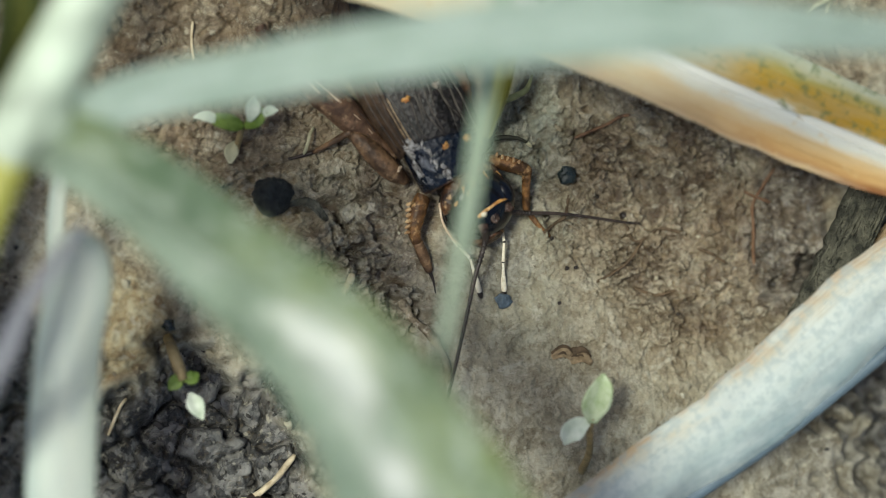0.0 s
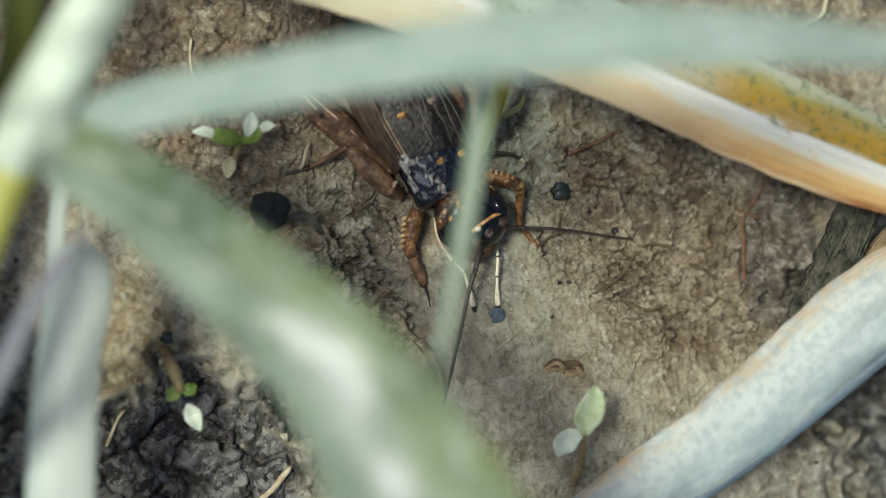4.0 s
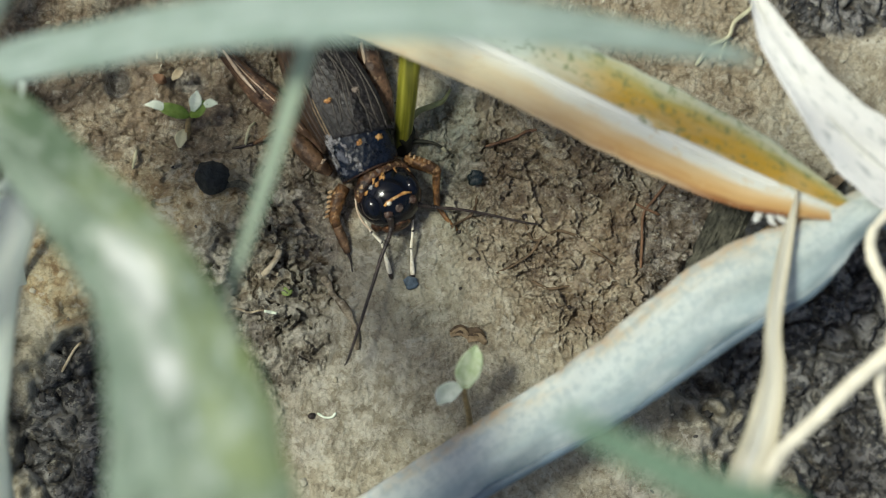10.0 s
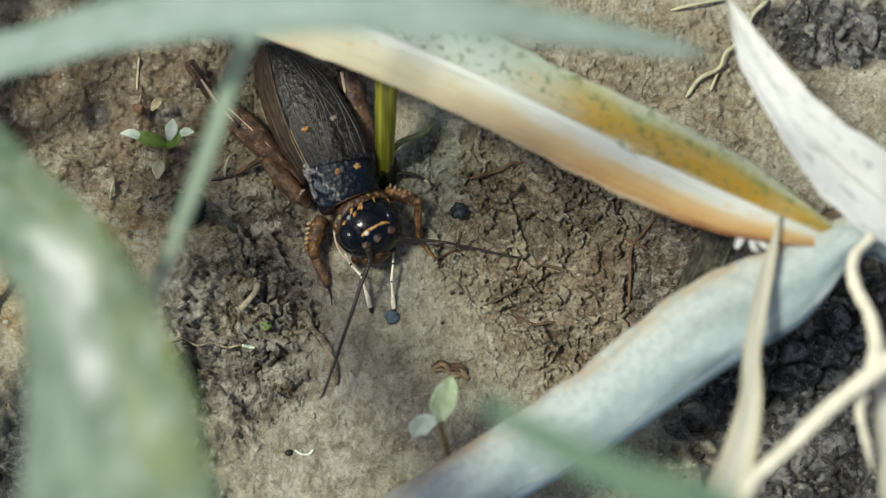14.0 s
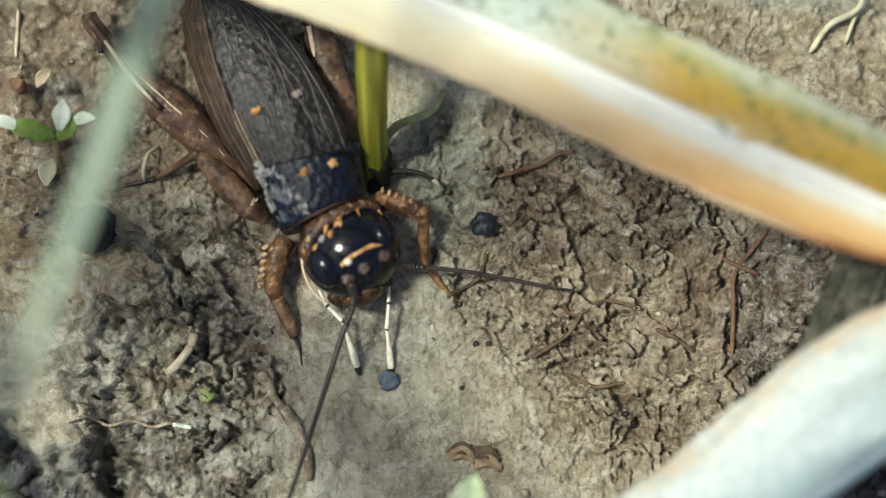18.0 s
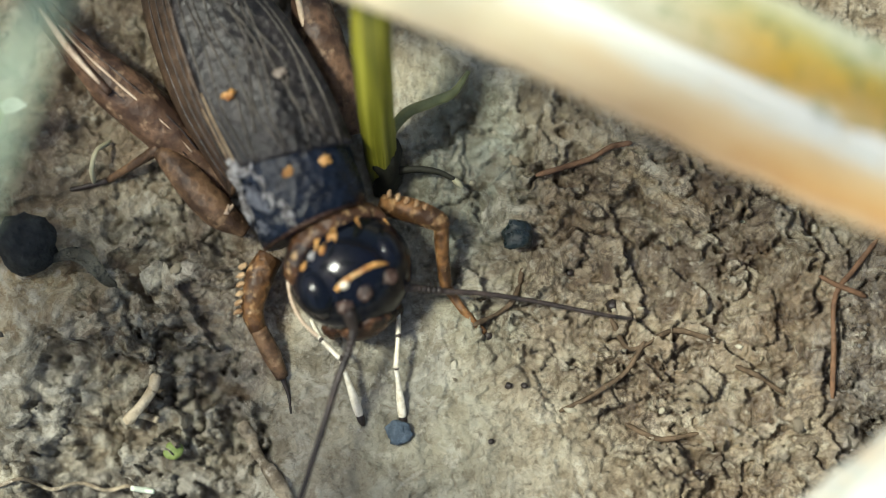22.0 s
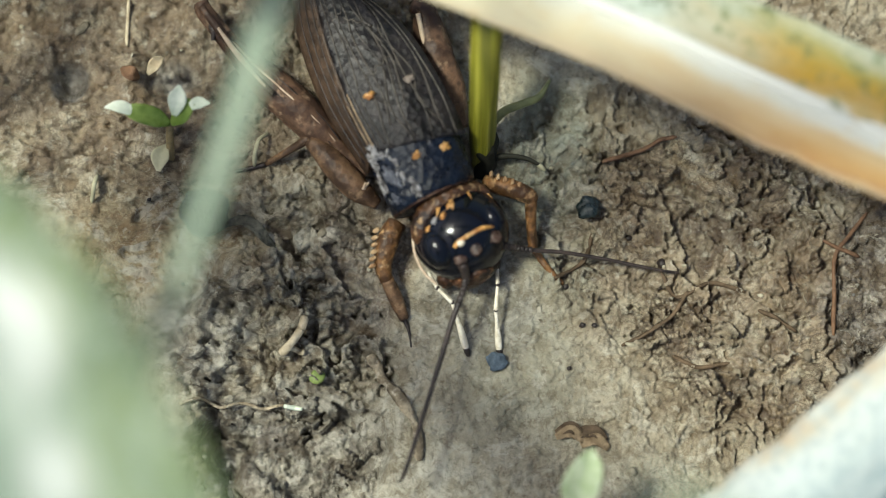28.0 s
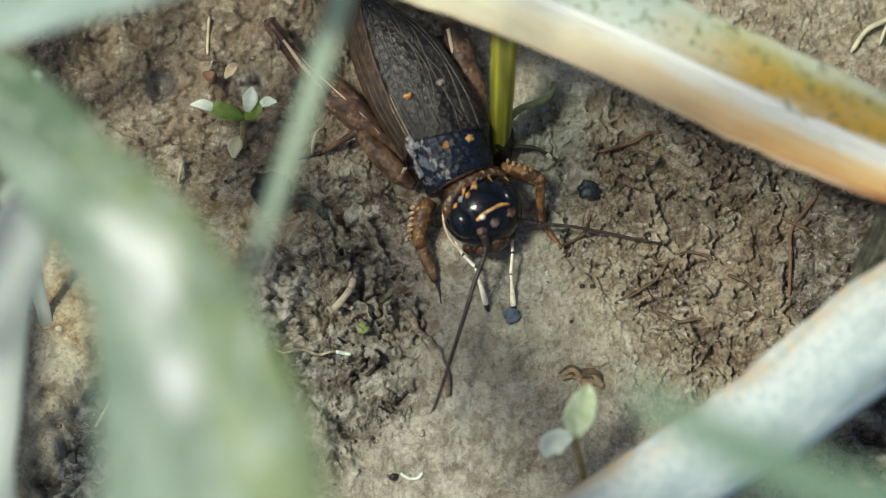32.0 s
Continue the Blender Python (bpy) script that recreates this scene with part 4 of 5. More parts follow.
rootlet = under(shoot, part("rootlet", tube([(1.4, 4.5, -2.2, 0.20), (2.3, 4.6, -1.8, 0.15), (3.3, 4.5, -1.8, 0.12), (4.0, 4.2, -2.0, 0.09)], n=24, sides=6), DARK_STEM))
part("tip", tube([(3.95, 4.22, -2.0, 0.10), (4.15, 4.05, -2.05, 0.12), (4.3, 3.9, -2.1, 0.05)], n=8, sides=6), ROOTY, rootlet, "whitish root tip")
# near-black collar added to stand for the shade round the shoot's foot
under(shoot, part("shaded_foot", tube([(1.3, 4.1, -3.0, 0.5), (1.4, 4.5, -2.2, 0.58), (1.35, 5.0, -1.5, 0.60), (1.25, 5.5, -0.9, 0.60)], n=14, sides=12, rough=0.35), DARK_STEM, None, "dark foot of the shoot, its shade in the colour"))
# ---- cricket ----
cricket = new("cricket")
cricket.matrix_basis = pose(-0.0016, 0.0032, -0.0026, 0, 0, -155.18)
cricket.empty_display_size = 0.005
tagged(cricket, "black and brown field cricket with glossy head on soil", "insect")


def shell(name, c1, c2, rough, spec, scale=1500, bump=0.00006, stretch=None, trans=0.0):
    m = Mat(name, rough, spec)
    n = m.noise(scale, 5, 0.65, stretch=stretch)
    f = m.noise(scale * 4, 4, 0.6)
    m.color(m.ramp(n, (0.35, c1), (0.68, c2)))
    m.put(m.b.inputs["Roughness"], m.ramp(f, (0.3, max(rough - 0.12, 0.05)), (0.7, min(rough + 0.15, 1.0))))
    m.bump(n, bump).bump(f, bump * 0.4)
    if trans:
        m.leafy(m.ramp(n, (0.35, c1), (0.68, c2)), trans)
    return m.m


def mottled(name, base, dark, pale, rough=0.4, spec=0.35, scale=1300):
    """Horny skin with dark blotches and pale scales."""
    m = Mat(name, rough, spec)
    big = m.noise(scale * 0.6, 4, 0.6)
    cell = m.voronoi(scale * 2.2)
    fine = m.noise(scale * 5, 4, 0.65)
    c = m.mix(m.ramp(big, (0.42, 1.0), (0.56, 0.0)), base, dark)
    c = m.mix(m.ramp(cell, (0.10, 0.75), (0.34, 0.0)), c, dark)
    c = m.mix(m.ramp(m.noise(scale * 1.6, 4, 0.6), (0.56, 0.0), (0.68, 0.8)), c, pale)
    m.color(m.mix(m.ramp(fine, (0.35, 0.5), (0.55, 0.0)), c, dark))
    m.bump(cell, 0.0001, 0.7).bump(fine, 0.00005, 0.7)
    m.put(m.b.inputs["Roughness"], m.ramp(fine, (0.3, max(rough - 0.1, 0.1)), (0.7, min(rough + 0.2, 1.0))))
    return m.m


BLACK = shell("black_shell", (0.002, 0.003, 0.005), (0.004, 0.005, 0.010), 0.09, 0.30, 900, 0.00001)
DARK = mottled("dark_shell", (0.006, 0.011, 0.022), (0.003, 0.005, 0.010), (0.018, 0.028, 0.052), 0.24, 0.26, 1200)
# whitish tones that paint highlights on the shell
FLANK = shell("flank_glint", (0.06, 0.045, 0.035), (0.72, 0.70, 0.68), 0.22, 0.6, 3200, 0.00015)
GLINT = shell("grey_glint", (0.03, 0.035, 0.05), (0.30, 0.31, 0.34), 0.3, 0.5, 2200, 0.0002)
WING = mottled("wing_membrane", (0.017, 0.014, 0.014), (0.005, 0.0045, 0.005), (0.055, 0.046, 0.043), 0.36, 0.3, 1300)
WINGSIDE = shell("wing_side", (0.022, 0.014, 0.009), (0.085, 0.052, 0.031), 0.4, 0.4, 1500, 0.0001)
VEIN = shell("wing_vein", (0.012, 0.010, 0.008), (0.10, 0.084, 0.068), 0.35, 0.35)
STRAWVEIN = shell("straw_vein", (0.16, 0.10, 0.05), (0.46, 0.34, 0.20), 0.4, 0.45)
LEG = mottled("brown_leg", (0.15, 0.085, 0.05), (0.045, 0.024, 0.015), (0.33, 0.22, 0.135), 0.48, 0.32, 900)
MIDLEG = mottled("mid_leg", (0.19, 0.11, 0.058), (0.05, 0.028, 0.016), (0.38, 0.25, 0.14), 0.46, 0.3, 1000)
FORE = mottled("amber_leg", (0.23, 0.11, 0.038), (0.055, 0.026, 0.010), (0.46, 0.29, 0.135), 0.4, 0.34, 1200)
NOTCH = shell("notch", (0.26, 0.14, 0.06), (0.56, 0.40, 0.22), 0.4, 0.35, 1800, 0.0001)
PALESHIN = shell("pale_shin", (0.36, 0.24, 0.15), (0.66, 0.54, 0.40), 0.4, 0.45)
ORANGE = mottled("orange_mark", (0.58, 0.31, 0.09), (0.30, 0.12, 0.03), (0.80, 0.56, 0.26), 0.3, 0.4, 1500)
TAWNY = shell("faded_spot", (0.10, 0.08, 0.065), (0.26, 0.21, 0.17), 0.45, 0.35)
CREAM = shell("cream_palp", (0.55, 0.48, 0.34), (0.82, 0.78, 0.66), 0.3, 0.5)
FACE = mottled("brown_face", (0.07, 0.030, 0.014), (0.010, 0.006, 0.004), (0.26, 0.13, 0.06), 0.35, 0.35, 1400)
SOCKET = shell("socket", (0.015, 0.008, 0.005), (0.075, 0.040, 0.026), 0.25, 0.4, 1600, 0.0001)
NAPE = mottled("nape", (0.10, 0.045, 0.018), (0.015, 0.008, 0.006), (0.56, 0.36, 0.17), 0.32, 0.4, 1500)
FEELER = shell("feeler", (0.014, 0.010, 0.008), (0.055, 0.038, 0.03), 0.4, 0.45)
CLAW = shell("dark_claw", (0.012, 0.009, 0.008), (0.04, 0.028, 0.02), 0.4, 0.4)


def limb(name, mat, *pts, sides=12, n=20, flat=1.0, rough=0.08, label="", owner=None):
    return part(name, tube(pts, n=n, sides=sides, flat=flat, rough=rough), mat, owner or cricket, label)


# (along, sideways, height, half width, half height)
body = part("abdomen", loft([(-13, 0.6, 0.6, 0.3, 0.3), (-11, 0.5, 0.8, 1.4, 1.1), (-7, 0.2, 0.9, 1.9, 1.5), (-3, 0, 1.0, 2.0, 1.6), (0, 0, 1.0, 1.9, 1.5)]), LEG, cricket)
body.matrix_basis = pose(0, 1 * MM, 0.9 * MM)
cam.data.dof.focus_object = body
pro = part("pronotum", loft([(-2.55, -0.25, 2.3, 1.9, 1.5), (-2.4, -0.25, 2.45, 2.25, 1.75), (-1.6, -0.22, 2.5, 2.3, 1.85), (-0.4, -0.12, 2.5, 2.25, 1.85), (0.6, -0.05, 2.45, 2.2, 1.8), (0.95, 0, 2.4, 2.1, 1.7), (1.05, 0, 2.35, 1.85, 1.5)], sides=40, power=2.6), DARK, cricket)
part("rear_rim", tube([(-0.25 + 2.2 * math.cos(a), -2.45, 2.45 + 1.75 * math.sin(a), 0.09) for a in np.linspace(0.15, math.pi - 0.15, 12)], n=40, sides=6), FEELER, pro)
part("front_rim", tube([(2.08 * math.cos(a), 0.98, 2.4 + 1.7 * math.sin(a), 0.08) for a in np.linspace(0.1, math.pi - 0.1, 12)], n=40, sides=6), FACE, pro)
# pale flank, its glints painted as light patches
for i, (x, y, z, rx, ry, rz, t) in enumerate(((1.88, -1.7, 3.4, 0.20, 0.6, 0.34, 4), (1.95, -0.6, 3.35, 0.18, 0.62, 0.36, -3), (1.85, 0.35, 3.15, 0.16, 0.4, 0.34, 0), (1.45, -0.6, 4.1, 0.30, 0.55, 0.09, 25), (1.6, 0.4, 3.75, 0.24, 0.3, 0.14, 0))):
    part("flank_patch", blob(x, y, z, rx, ry, rz, seed=30 + i, rough=0.7, freq=2.2, turn=t), FLANK if i < 3 else GLINT, pro, "pale flank patch with a painted glint")

rng = random.Random(9)


def on_pronotum(x, y):
    """Height of the pronotum's upper side."""
    k = min(0.98, abs(x + 0.18) / 2.28)
    return 2.5 + 1.85 * (1 - k ** 2.6) ** (1 / 2.6)


for x, y, z in ((-0.01, -0.98, 4.3), (-1.36, -0.8, 4.3)):
    part("orange_spot", blob(x, y, on_pronotum(x, y), 0.22, 0.17, 0.05, seed=x, rough=1.0, freq=2.0), ORANGE, pro, "small orange spot")
# a row of small whitish blobs painting the highlight along the edge
GLINTS = spline([(1.17, -1.75, 4), (1.14, -0.86, 4), (0.99, -0.24, 4), (0.75, 0.2, 4), (0.6, 0.82, 4)], 14)
for i, (x, y, z) in enumerate(GLINTS):
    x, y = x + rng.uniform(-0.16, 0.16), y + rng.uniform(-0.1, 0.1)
    part("glint", blob(x, y, on_pronotum(x, y) - 0.02, rng.uniform(0.06, 0.15), rng.uniform(0.12, 0.28), 0.12, seed=80 + i, rough=1.0, freq=2.2, sub=2, turn=rng.uniform(-25, 25)), FLANK, pro, "whitish painted glint")

# wings: dorsal field between two edges, and the folded side
WL = [(1.72, -2.01, 4), (1.76, -4.78, 3.9), (1.45, -7.83, 3.6), (1.02, -9.95, 3.2), (0.66, -11.43, 2.9)]
WR = [(-2.65, -0.98, 3.9), (-2.71, -3.71, 3.8), (-2.34, -6.96, 3.5), (-1.33, -9.3, 3.1), (-0.11, -11.19, 2.8)]
WS = [(2.42, -1.45, 2.2), (2.85, -5.28, 2.2), (2.58, -8.47, 2), (2.02, -10.63, 1.8), (0.99, -11.92, 2)]


def sheet(a, b, n=60, across=20, arch=0.3, lift=0.0, thick=0.06):
    bm = bmesh.new()
    p, q = spline(a, n), spline(b, n)
    layers = []
    for s in (0, -thick):
        rows = []
        for i in range(n):
            row = []
            for k in range(across + 1):
                f = k / across
                c = p[i] * (1 - f) + q[i] * f
                z = c[2] + arch * (1 - (2 * f - 1) ** 2) + lift + s + 0.008 * math.sin(f * 37) + 0.10 * noise.noise((i * 0.12, f * 5, 3))
                row.append(bm.verts.new(Vector((c[0], c[1], z)) * MM))
            rows.append(row)
        layers.append(rows)
    for rows in layers:
        for i in range(n - 1):
            for k in range(across):
                bm.faces.new((rows[i][k], rows[i][k + 1], rows[i + 1][k + 1], rows[i + 1][k]))
    t, u = layers
    rim = [(i, 0) for i in range(n)] + [(n - 1, k) for k in range(1, across + 1)] + [(i, across) for i in range(n - 2, -1, -1)] + [(0, k) for k in range(across - 1, 0, -1)]
    for (i, k), (j, l) in zip(rim, rim[1:] + rim[:1]):
        bm.faces.new((t[i][k], t[j][l], u[j][l], u[i][k]))
    bmesh.ops.recalc_face_normals(bm, faces=bm.faces)
    return bm


wing = part("forewing", sheet(WL, WR, arch=0.45), WING, cricket, "dark veined forewing")
side = part("wing_side", sheet(WS, WL, arch=0.12, across=10), WINGSIDE, cricket, "folded brown wing margin")
WL_, WR_, WS_ = spline(WL, 40), spline(WR, 40), spline(WS, 40)


def vein(f0, f1, a, b, r, mat=VEIN, wig=0.0, edge=(WL_, WR_), arch=0.45, owner=None, name="vein"):
    pts = []
    for i in range(9):
        t = a + (b - a) * i / 8
        j = min(int(t * 39), 39)
        f = f0 + (f1 - f0) * i / 8 + wig * math.sin(i * 1.3 + f0 * 20)
        c = edge[0][j] * (1 - f) + edge[1][j] * f
        pts.append((c[0], c[1], c[2] + arch * (1 - (2 * f - 1) ** 2) + 0.03, r * (1 - 0.5 * i / 8)))
    part(name, tube(pts, n=26, sides=6), mat, owner or wing)


for f0, f1, a, b, wig in ((0.06, 0.10, 0.02, 0.95, 0.0), (0.14, 0.2, 0.05, 0.9, 0.01), (0.22, 0.30, 0.02, 0.85, 0.015), (0.30, 0.42, 0.12, 0.9, 0.02), (0.40, 0.46, 0.02, 0.6, 0.03), (0.48, 0.60, 0.05, 0.9, 0.02), (0.56, 0.64, 0.2, 0.85, 0.025), (0.64, 0.80, 0.02, 0.9, 0.02), (0.74, 0.70, 0.1, 0.55, 0.03), (0.82, 0.9, 0.05, 0.9, 0.01), (0.91, 0.95, 0.02, 0.95, 0.0), (0.30, 0.62, 0.34, 0.40, 0.0), (0.62, 0.34, 0.55, 0.62, 0.0), (0.18, 0.4, 0.62, 0.68, 0.0)):
    vein(f0, f1, a, b, 0.05, wig=0.012 + 1.3 * wig)
vein(0.02, 0.02, 0.0, 0.30, 0.06, STRAWVEIN, name="pale_edge_vein")
for f0 in (0.25, 0.5, 0.75):
    vein(f0, f0 + 0.05, 0.05, 0.95, 0.05, FEELER, edge=(WS_, WL_), arch=0.12, owner=side)
vein(0.9, 0.9, 0.0, 0.25, 0.05, STRAWVEIN, edge=(WS_, WL_), arch=0.12, owner=side, name="pale_edge_vein")
for x, y, z in ((0.76, -4.54, 4.2), (-1.3, -4.47, 4.2)):
    part("orange_spot", blob(x, y, 4.36, 0.22, 0.15, 0.05, seed=x, rough=1.0, freq=2.0), ORANGE if x > 0 else TAWNY, wing, "small orange spot" if x > 0 else "small faded spot")
# pale blob that continues the painted glint onto the wing base
part("wing_base", blob(*(1.63, -1.96, 4), 0.22, 0.5, 0.12, seed=5, rough=1.0, turn=25), FLANK, wing, "pale wing base with a painted glint")

# head: a globe with eyes, marks and mouthparts
HC, HR = Vector((-0.45, 3.07, 2.2)), 2.32
bm = bmesh.new()
bmesh.ops.create_uvsphere(bm, u_segments=48, v_segments=32, radius=1)
for v in bm.verts:
    c = v.co.copy()
    v.co = (HC + Vector((c.x * 2.34, c.y * 2.2, c.z * 2.15))) * MM
head = part("head", bm, BLACK, cricket, "glossy black head")


def on_head(x, y, out=0.0):
    """The point of the head's upper front over local (x, y)."""
    dx, dy = (x - HC.x) / 2.34, (y - HC.y) / 2.2
    k = math.sqrt(max(0.02, 1 - dx * dx - dy * dy))
    n = Vector((dx, dy, k)).normalized()
    return Vector((x, y, HC.z + 2.15 * k)) + n * out


def mark(name, mat, pts, r, flat=1.0, owner=None, label="", n=24):
    pts = [(*on_head(p[0], p[1], -0.02), rr) for p, rr in zip(pts, r)]
    return part(name, tube(pts, n=n, sides=10, flat=flat, rough=0.35), mat, owner or head, label)


mark("face_band", ORANGE, ((0.29, 3.72, 4), (-0.11, 3.58, 4), (-0.69, 3.51, 4), (-1.36, 3.49, 4), (-1.95, 3.65, 4)), (0.10, 0.12, 0.10, 0.11, 0.06), label="curved orange face band")
part("middle_eyelet", blob(*on_head(*(-0.07, 3.67, 4)[:2], 0.04), 0.19, 0.17, 0.12, rough=0.1), CREAM, head, "small cream eyelet")
for a, b, r in (((1.18, 2.32, 4), (0.59, 1.27, 4), 0.17), ((0.43, 2.12, 4), (-0.13, 1.38, 4), 0.20), ((-0.42, 2.18, 4), (-0.66, 1.19, 4), 0.17), ((-1.49, 2.01, 4), (-1.47, 1.34, 4), 0.17), ((-2.48, 2.25, 4), (-2.28, 1.5, 4), 0.13), ((1.63, 2.33, 4), (1.2, 1.65, 4), 0.13)):
    mark("nape_streak", ORANGE, (a, tuple(0.55 * u + 0.45 * v for u, v in zip(a, b)), b), (0.03, r * (0.45 + 0.4 * ((a[0] * 7.3) % 1)), r * (1.0 + 0.5 * ((a[1] * 5.1) % 1))), flat=0.4, label="orange nape streak", n=14)
part("nape_band", tube([(*(on_head(*p[:2], -0.14)), p[2]) for p in ((1.75, 2.6, 0.2), (1.4, 2.15, 0.5), (0.54, 1.4, 0.62), (-0.89, 1.18, 0.62), (-2.01, 1.37, 0.5), (-2.6, 1.9, 0.15))], n=34, sides=12, rough=0.25), NAPE, head, "mottled brown nape band")
# orange nape flecks; the first, whitish one paints a highlight
for i, (x, y, z) in enumerate(((0.56, 2.16, 4), (0.11, 2.15, 4), (1, 2.4, 4), (-0.37, 1.82, 4))):
    part("nape_patch", blob(*on_head(x, y, 0.0), 0.20, 0.13, 0.09, seed=90 + i, rough=1.0, freq=2.0, sub=2, turn=40), FLANK if i == 0 else ORANGE, head, "nape fleck; the white one is a painted glint")
for (x, y, z), r in (((1.24, 3.39, 2.4), (0.82, 1.05, 0.9)), ((-2.38, 3.19, 2.4), (0.62, 0.95, 0.85))):
    e = blob(0, 0, 0, *r, rough=0.0, sub=4)
    p = on_head(x, y, -0.45)
    bmesh.ops.translate(e, verts=e.verts, vec=p * MM)
    part("eye", e, BLACK, head, "glossy black compound eye")
part("eye_rim", tube([(*on_head(*p[:2], 0.06), 0.07) for p in ((1.55, 1.93, 3), (1.92, 2.97, 3), (1.94, 3.95, 3), (1.65, 4.75, 3))], n=24, sides=6), PALESHIN, head, "pale brown eye rim")
for x, y, z in ((0.23, 4.3, 3), (-1.64, 4.07, 3)):
    p = on_head(x, y, 0.02)
    soc = part("antenna_socket", blob(*p, 0.30, 0.28, 0.10, seed=x, rough=0.5), SOCKET, head, "dark brown antenna socket")
part("clypeus", blob(*(-0.25, 5.12, 1.9), 1.15, 0.5, 1.0, seed=8, rough=0.2), FACE, head, "brown upper lip")
part("frons_ridge", blob(*on_head(*(-0.62, 4.14, 3)[:2], -0.06), 0.3, 0.45, 0.12, seed=9, rough=0.2), SOCKET, head)
for x, y, z in ((1.02, 4.59, 1.2), (-1.13, 4.93, 1.2)):
    part("mandible", blob(x, y, 1.1, 0.5, 0.45, 0.6, seed=x, rough=0.2), FACE, head)

# palps with cream joints
for a, b, c, d in (((1.71, 3.94, 1.2), (1.69, 4.84, 1.6), (1.35, 5.77, 1.5), (1.53, 7.12, 0.9)), ((-1.41, 5.06, 1.2), (-0.99, 5.97, 1.5), (-0.39, 7.01, 1.3), (-0.02, 8.05, 0.6))):
    palp = limb("palp", CREAM, (*a, 0.08), (*b, 0.10), label="long cream jointed palp", n=10)
    limb("palp_joint", CREAM, (*b, 0.08), (*[(u + v) / 2 for u, v in zip(b, c)], 0.09), (*c, 0.11), owner=palp, n=12)
    for j in (b, c):
        part("palp_knot", blob(*j, 0.11, 0.11, 0.11, sub=2, rough=0.2), FEELER, palp)
    e = tuple(v + (v - u) * 0.75 for u, v in zip(c, d))
    e = (e[0], e[1], max(0.25, e[2]))
    limb("palp_joint", CREAM, (*c, 0.08), (*[(u + v) / 2 for u, v in zip(c, d)], 0.09), (*d, 0.15), (*[0.4 * u + 0.6 * v for u, v in zip(d, e)], 0.17), (*e, 0.12), owner=palp, n=16)
    limb("palp_tip", CLAW, (*[0.8 * v + 0.2 * u for u, v in zip(d, e)], 0.14), (*e, 0.17), (*[v + (v - u) * 0.22 for u, v in zip(d, e)], 0.09), owner=palp, n=8, label="dark palp tip")

# antennae
for pts in ([(*(0.22, 4.53, 3.6), 0.20), (*(0.51, 5.38, 3), 0.14), (*(1.94, 6.82, 2.8), 0.14), (*(3.28, 8.29, 2.9), 0.125), (*(6.75, 11.97, 3.2), 0.10), (*(7.45, 12.53, 3.6), 0.04)],
            [(*(-1.65, 4.29, 3), 0.19), (*(-2.25, 4.67, 2.4), 0.13), (*(-3.29, 5.27, 1.9), 0.12), (*(-4.61, 5.99, 1.6), 0.10), (*(-6.21, 7.06, 1.3), 0.09), (*(-8.3, 8.6, 1.0), 0.075), (*(-9.25, 9.2, 0.8), 0.05)]):
    ant = limb("antenna", FEELER, *pts, n=60, sides=8, rough=0.0, label="long dark ringed antenna")
    q = spline(pts, 40)
    for k in range(1, 13):
        part("antenna_ring", blob(*q[k][:3], q[k][3] * 1.5, q[k][3] * 1.5, q[k][3] * 1.5, sub=1, rough=0.0), FEELER, ant)

# legs
thigh = limb("hind_femur", LEG, (*(2.29, -1.72, 0.9), 0.35), (*(2.92, -3.22, 1.1), 0.55), (*(3.6, -5.08, 1.5), 0.95), (*(4.51, -7.16, 2.1), 0.95), (*(5.15, -8.88, 2.3), 0.68), (*(5.62, -10.43, 2.4), 0.48), (*(5.98, -12.03, 2.5), 0.42), (*(5.95, -12.55, 2.5), 0.36), n=44, sides=16, label="thick brown hind thigh")
for k, mat in ((-0.45, FEELER), (-0.12, PALESHIN), (0.25, FEELER), (0.5, MIDLEG)):
    limb("thigh_ridge", mat, *[(x + k * r, y, z + 0.98 * r * math.sqrt(1 - k * k), 0.045) for x, y, z, r in ((3.1, -3.7, 1.2, 0.68), (3.6, -5.08, 1.5, 0.95), (4.51, -7.16, 2.1, 0.95), (5.15, -8.88, 2.3, 0.68), (5.5, -10.1, 2.4, 0.5))], n=30, sides=6, rough=0.6, owner=thigh)
shin = limb("hind_shin", LEG, (*(6.05, -12.3, 2.8), 0.20), (*(5.74, -10.7, 3.0), 0.20), (*(5.41, -8.78, 3.15), 0.20), (*(4.77, -6.83, 3.1), 0.14), n=30, label="folded brown hind shin")
limb("pale_stripe", PALESHIN, (*(5.78, -10.9, 3.22), 0.06), (*(5.6, -9.9, 3.3), 0.12), (*(5.38, -8.78, 3.36), 0.13), (*(4.95, -7.3, 3.28), 0.05), n=20, owner=shin, label="pale stripe along the shin")
limb("hind_shin", FEELER, (*(6.02, -12.48, 2.5), 0.24), (*(5.98, -11.14, 2.7), 0.18), (*(6.23, -10.59, 2.6), 0.1), n=16)
limb("hind_femur", LEG, (*(-2.68, -1.74, 1.2), 0.5), (*(-3.06, -3.76, 1.6), 0.85), (*(-3.22, -5.78, 1.9), 0.9), (*(-3.58, -7.49, 2.2), 0.6), (*(-3.16, -8.02, 2.4), 0.3), n=40, sides=16, label="thick brown hind thigh")
limb("hind_shin", PALESHIN, (*(-3.22, -7.44, 2.9), 0.12), (*(-2.9, -6.04, 2.6), 0.12), (*(-2.84, -5.19, 2.2), 0.08), n=20)
mid = limb("middle_femur", MIDLEG, (*(2.47, -0.15, 1.3), 0.3), (*(3.13, -1.34, 1.7), 0.66), (*(3.67, -3.02, 1.8), 0.6), (*(4.07, -4.31, 1.7), 0.34), n=30, sides=14, label="dull brown middle leg")
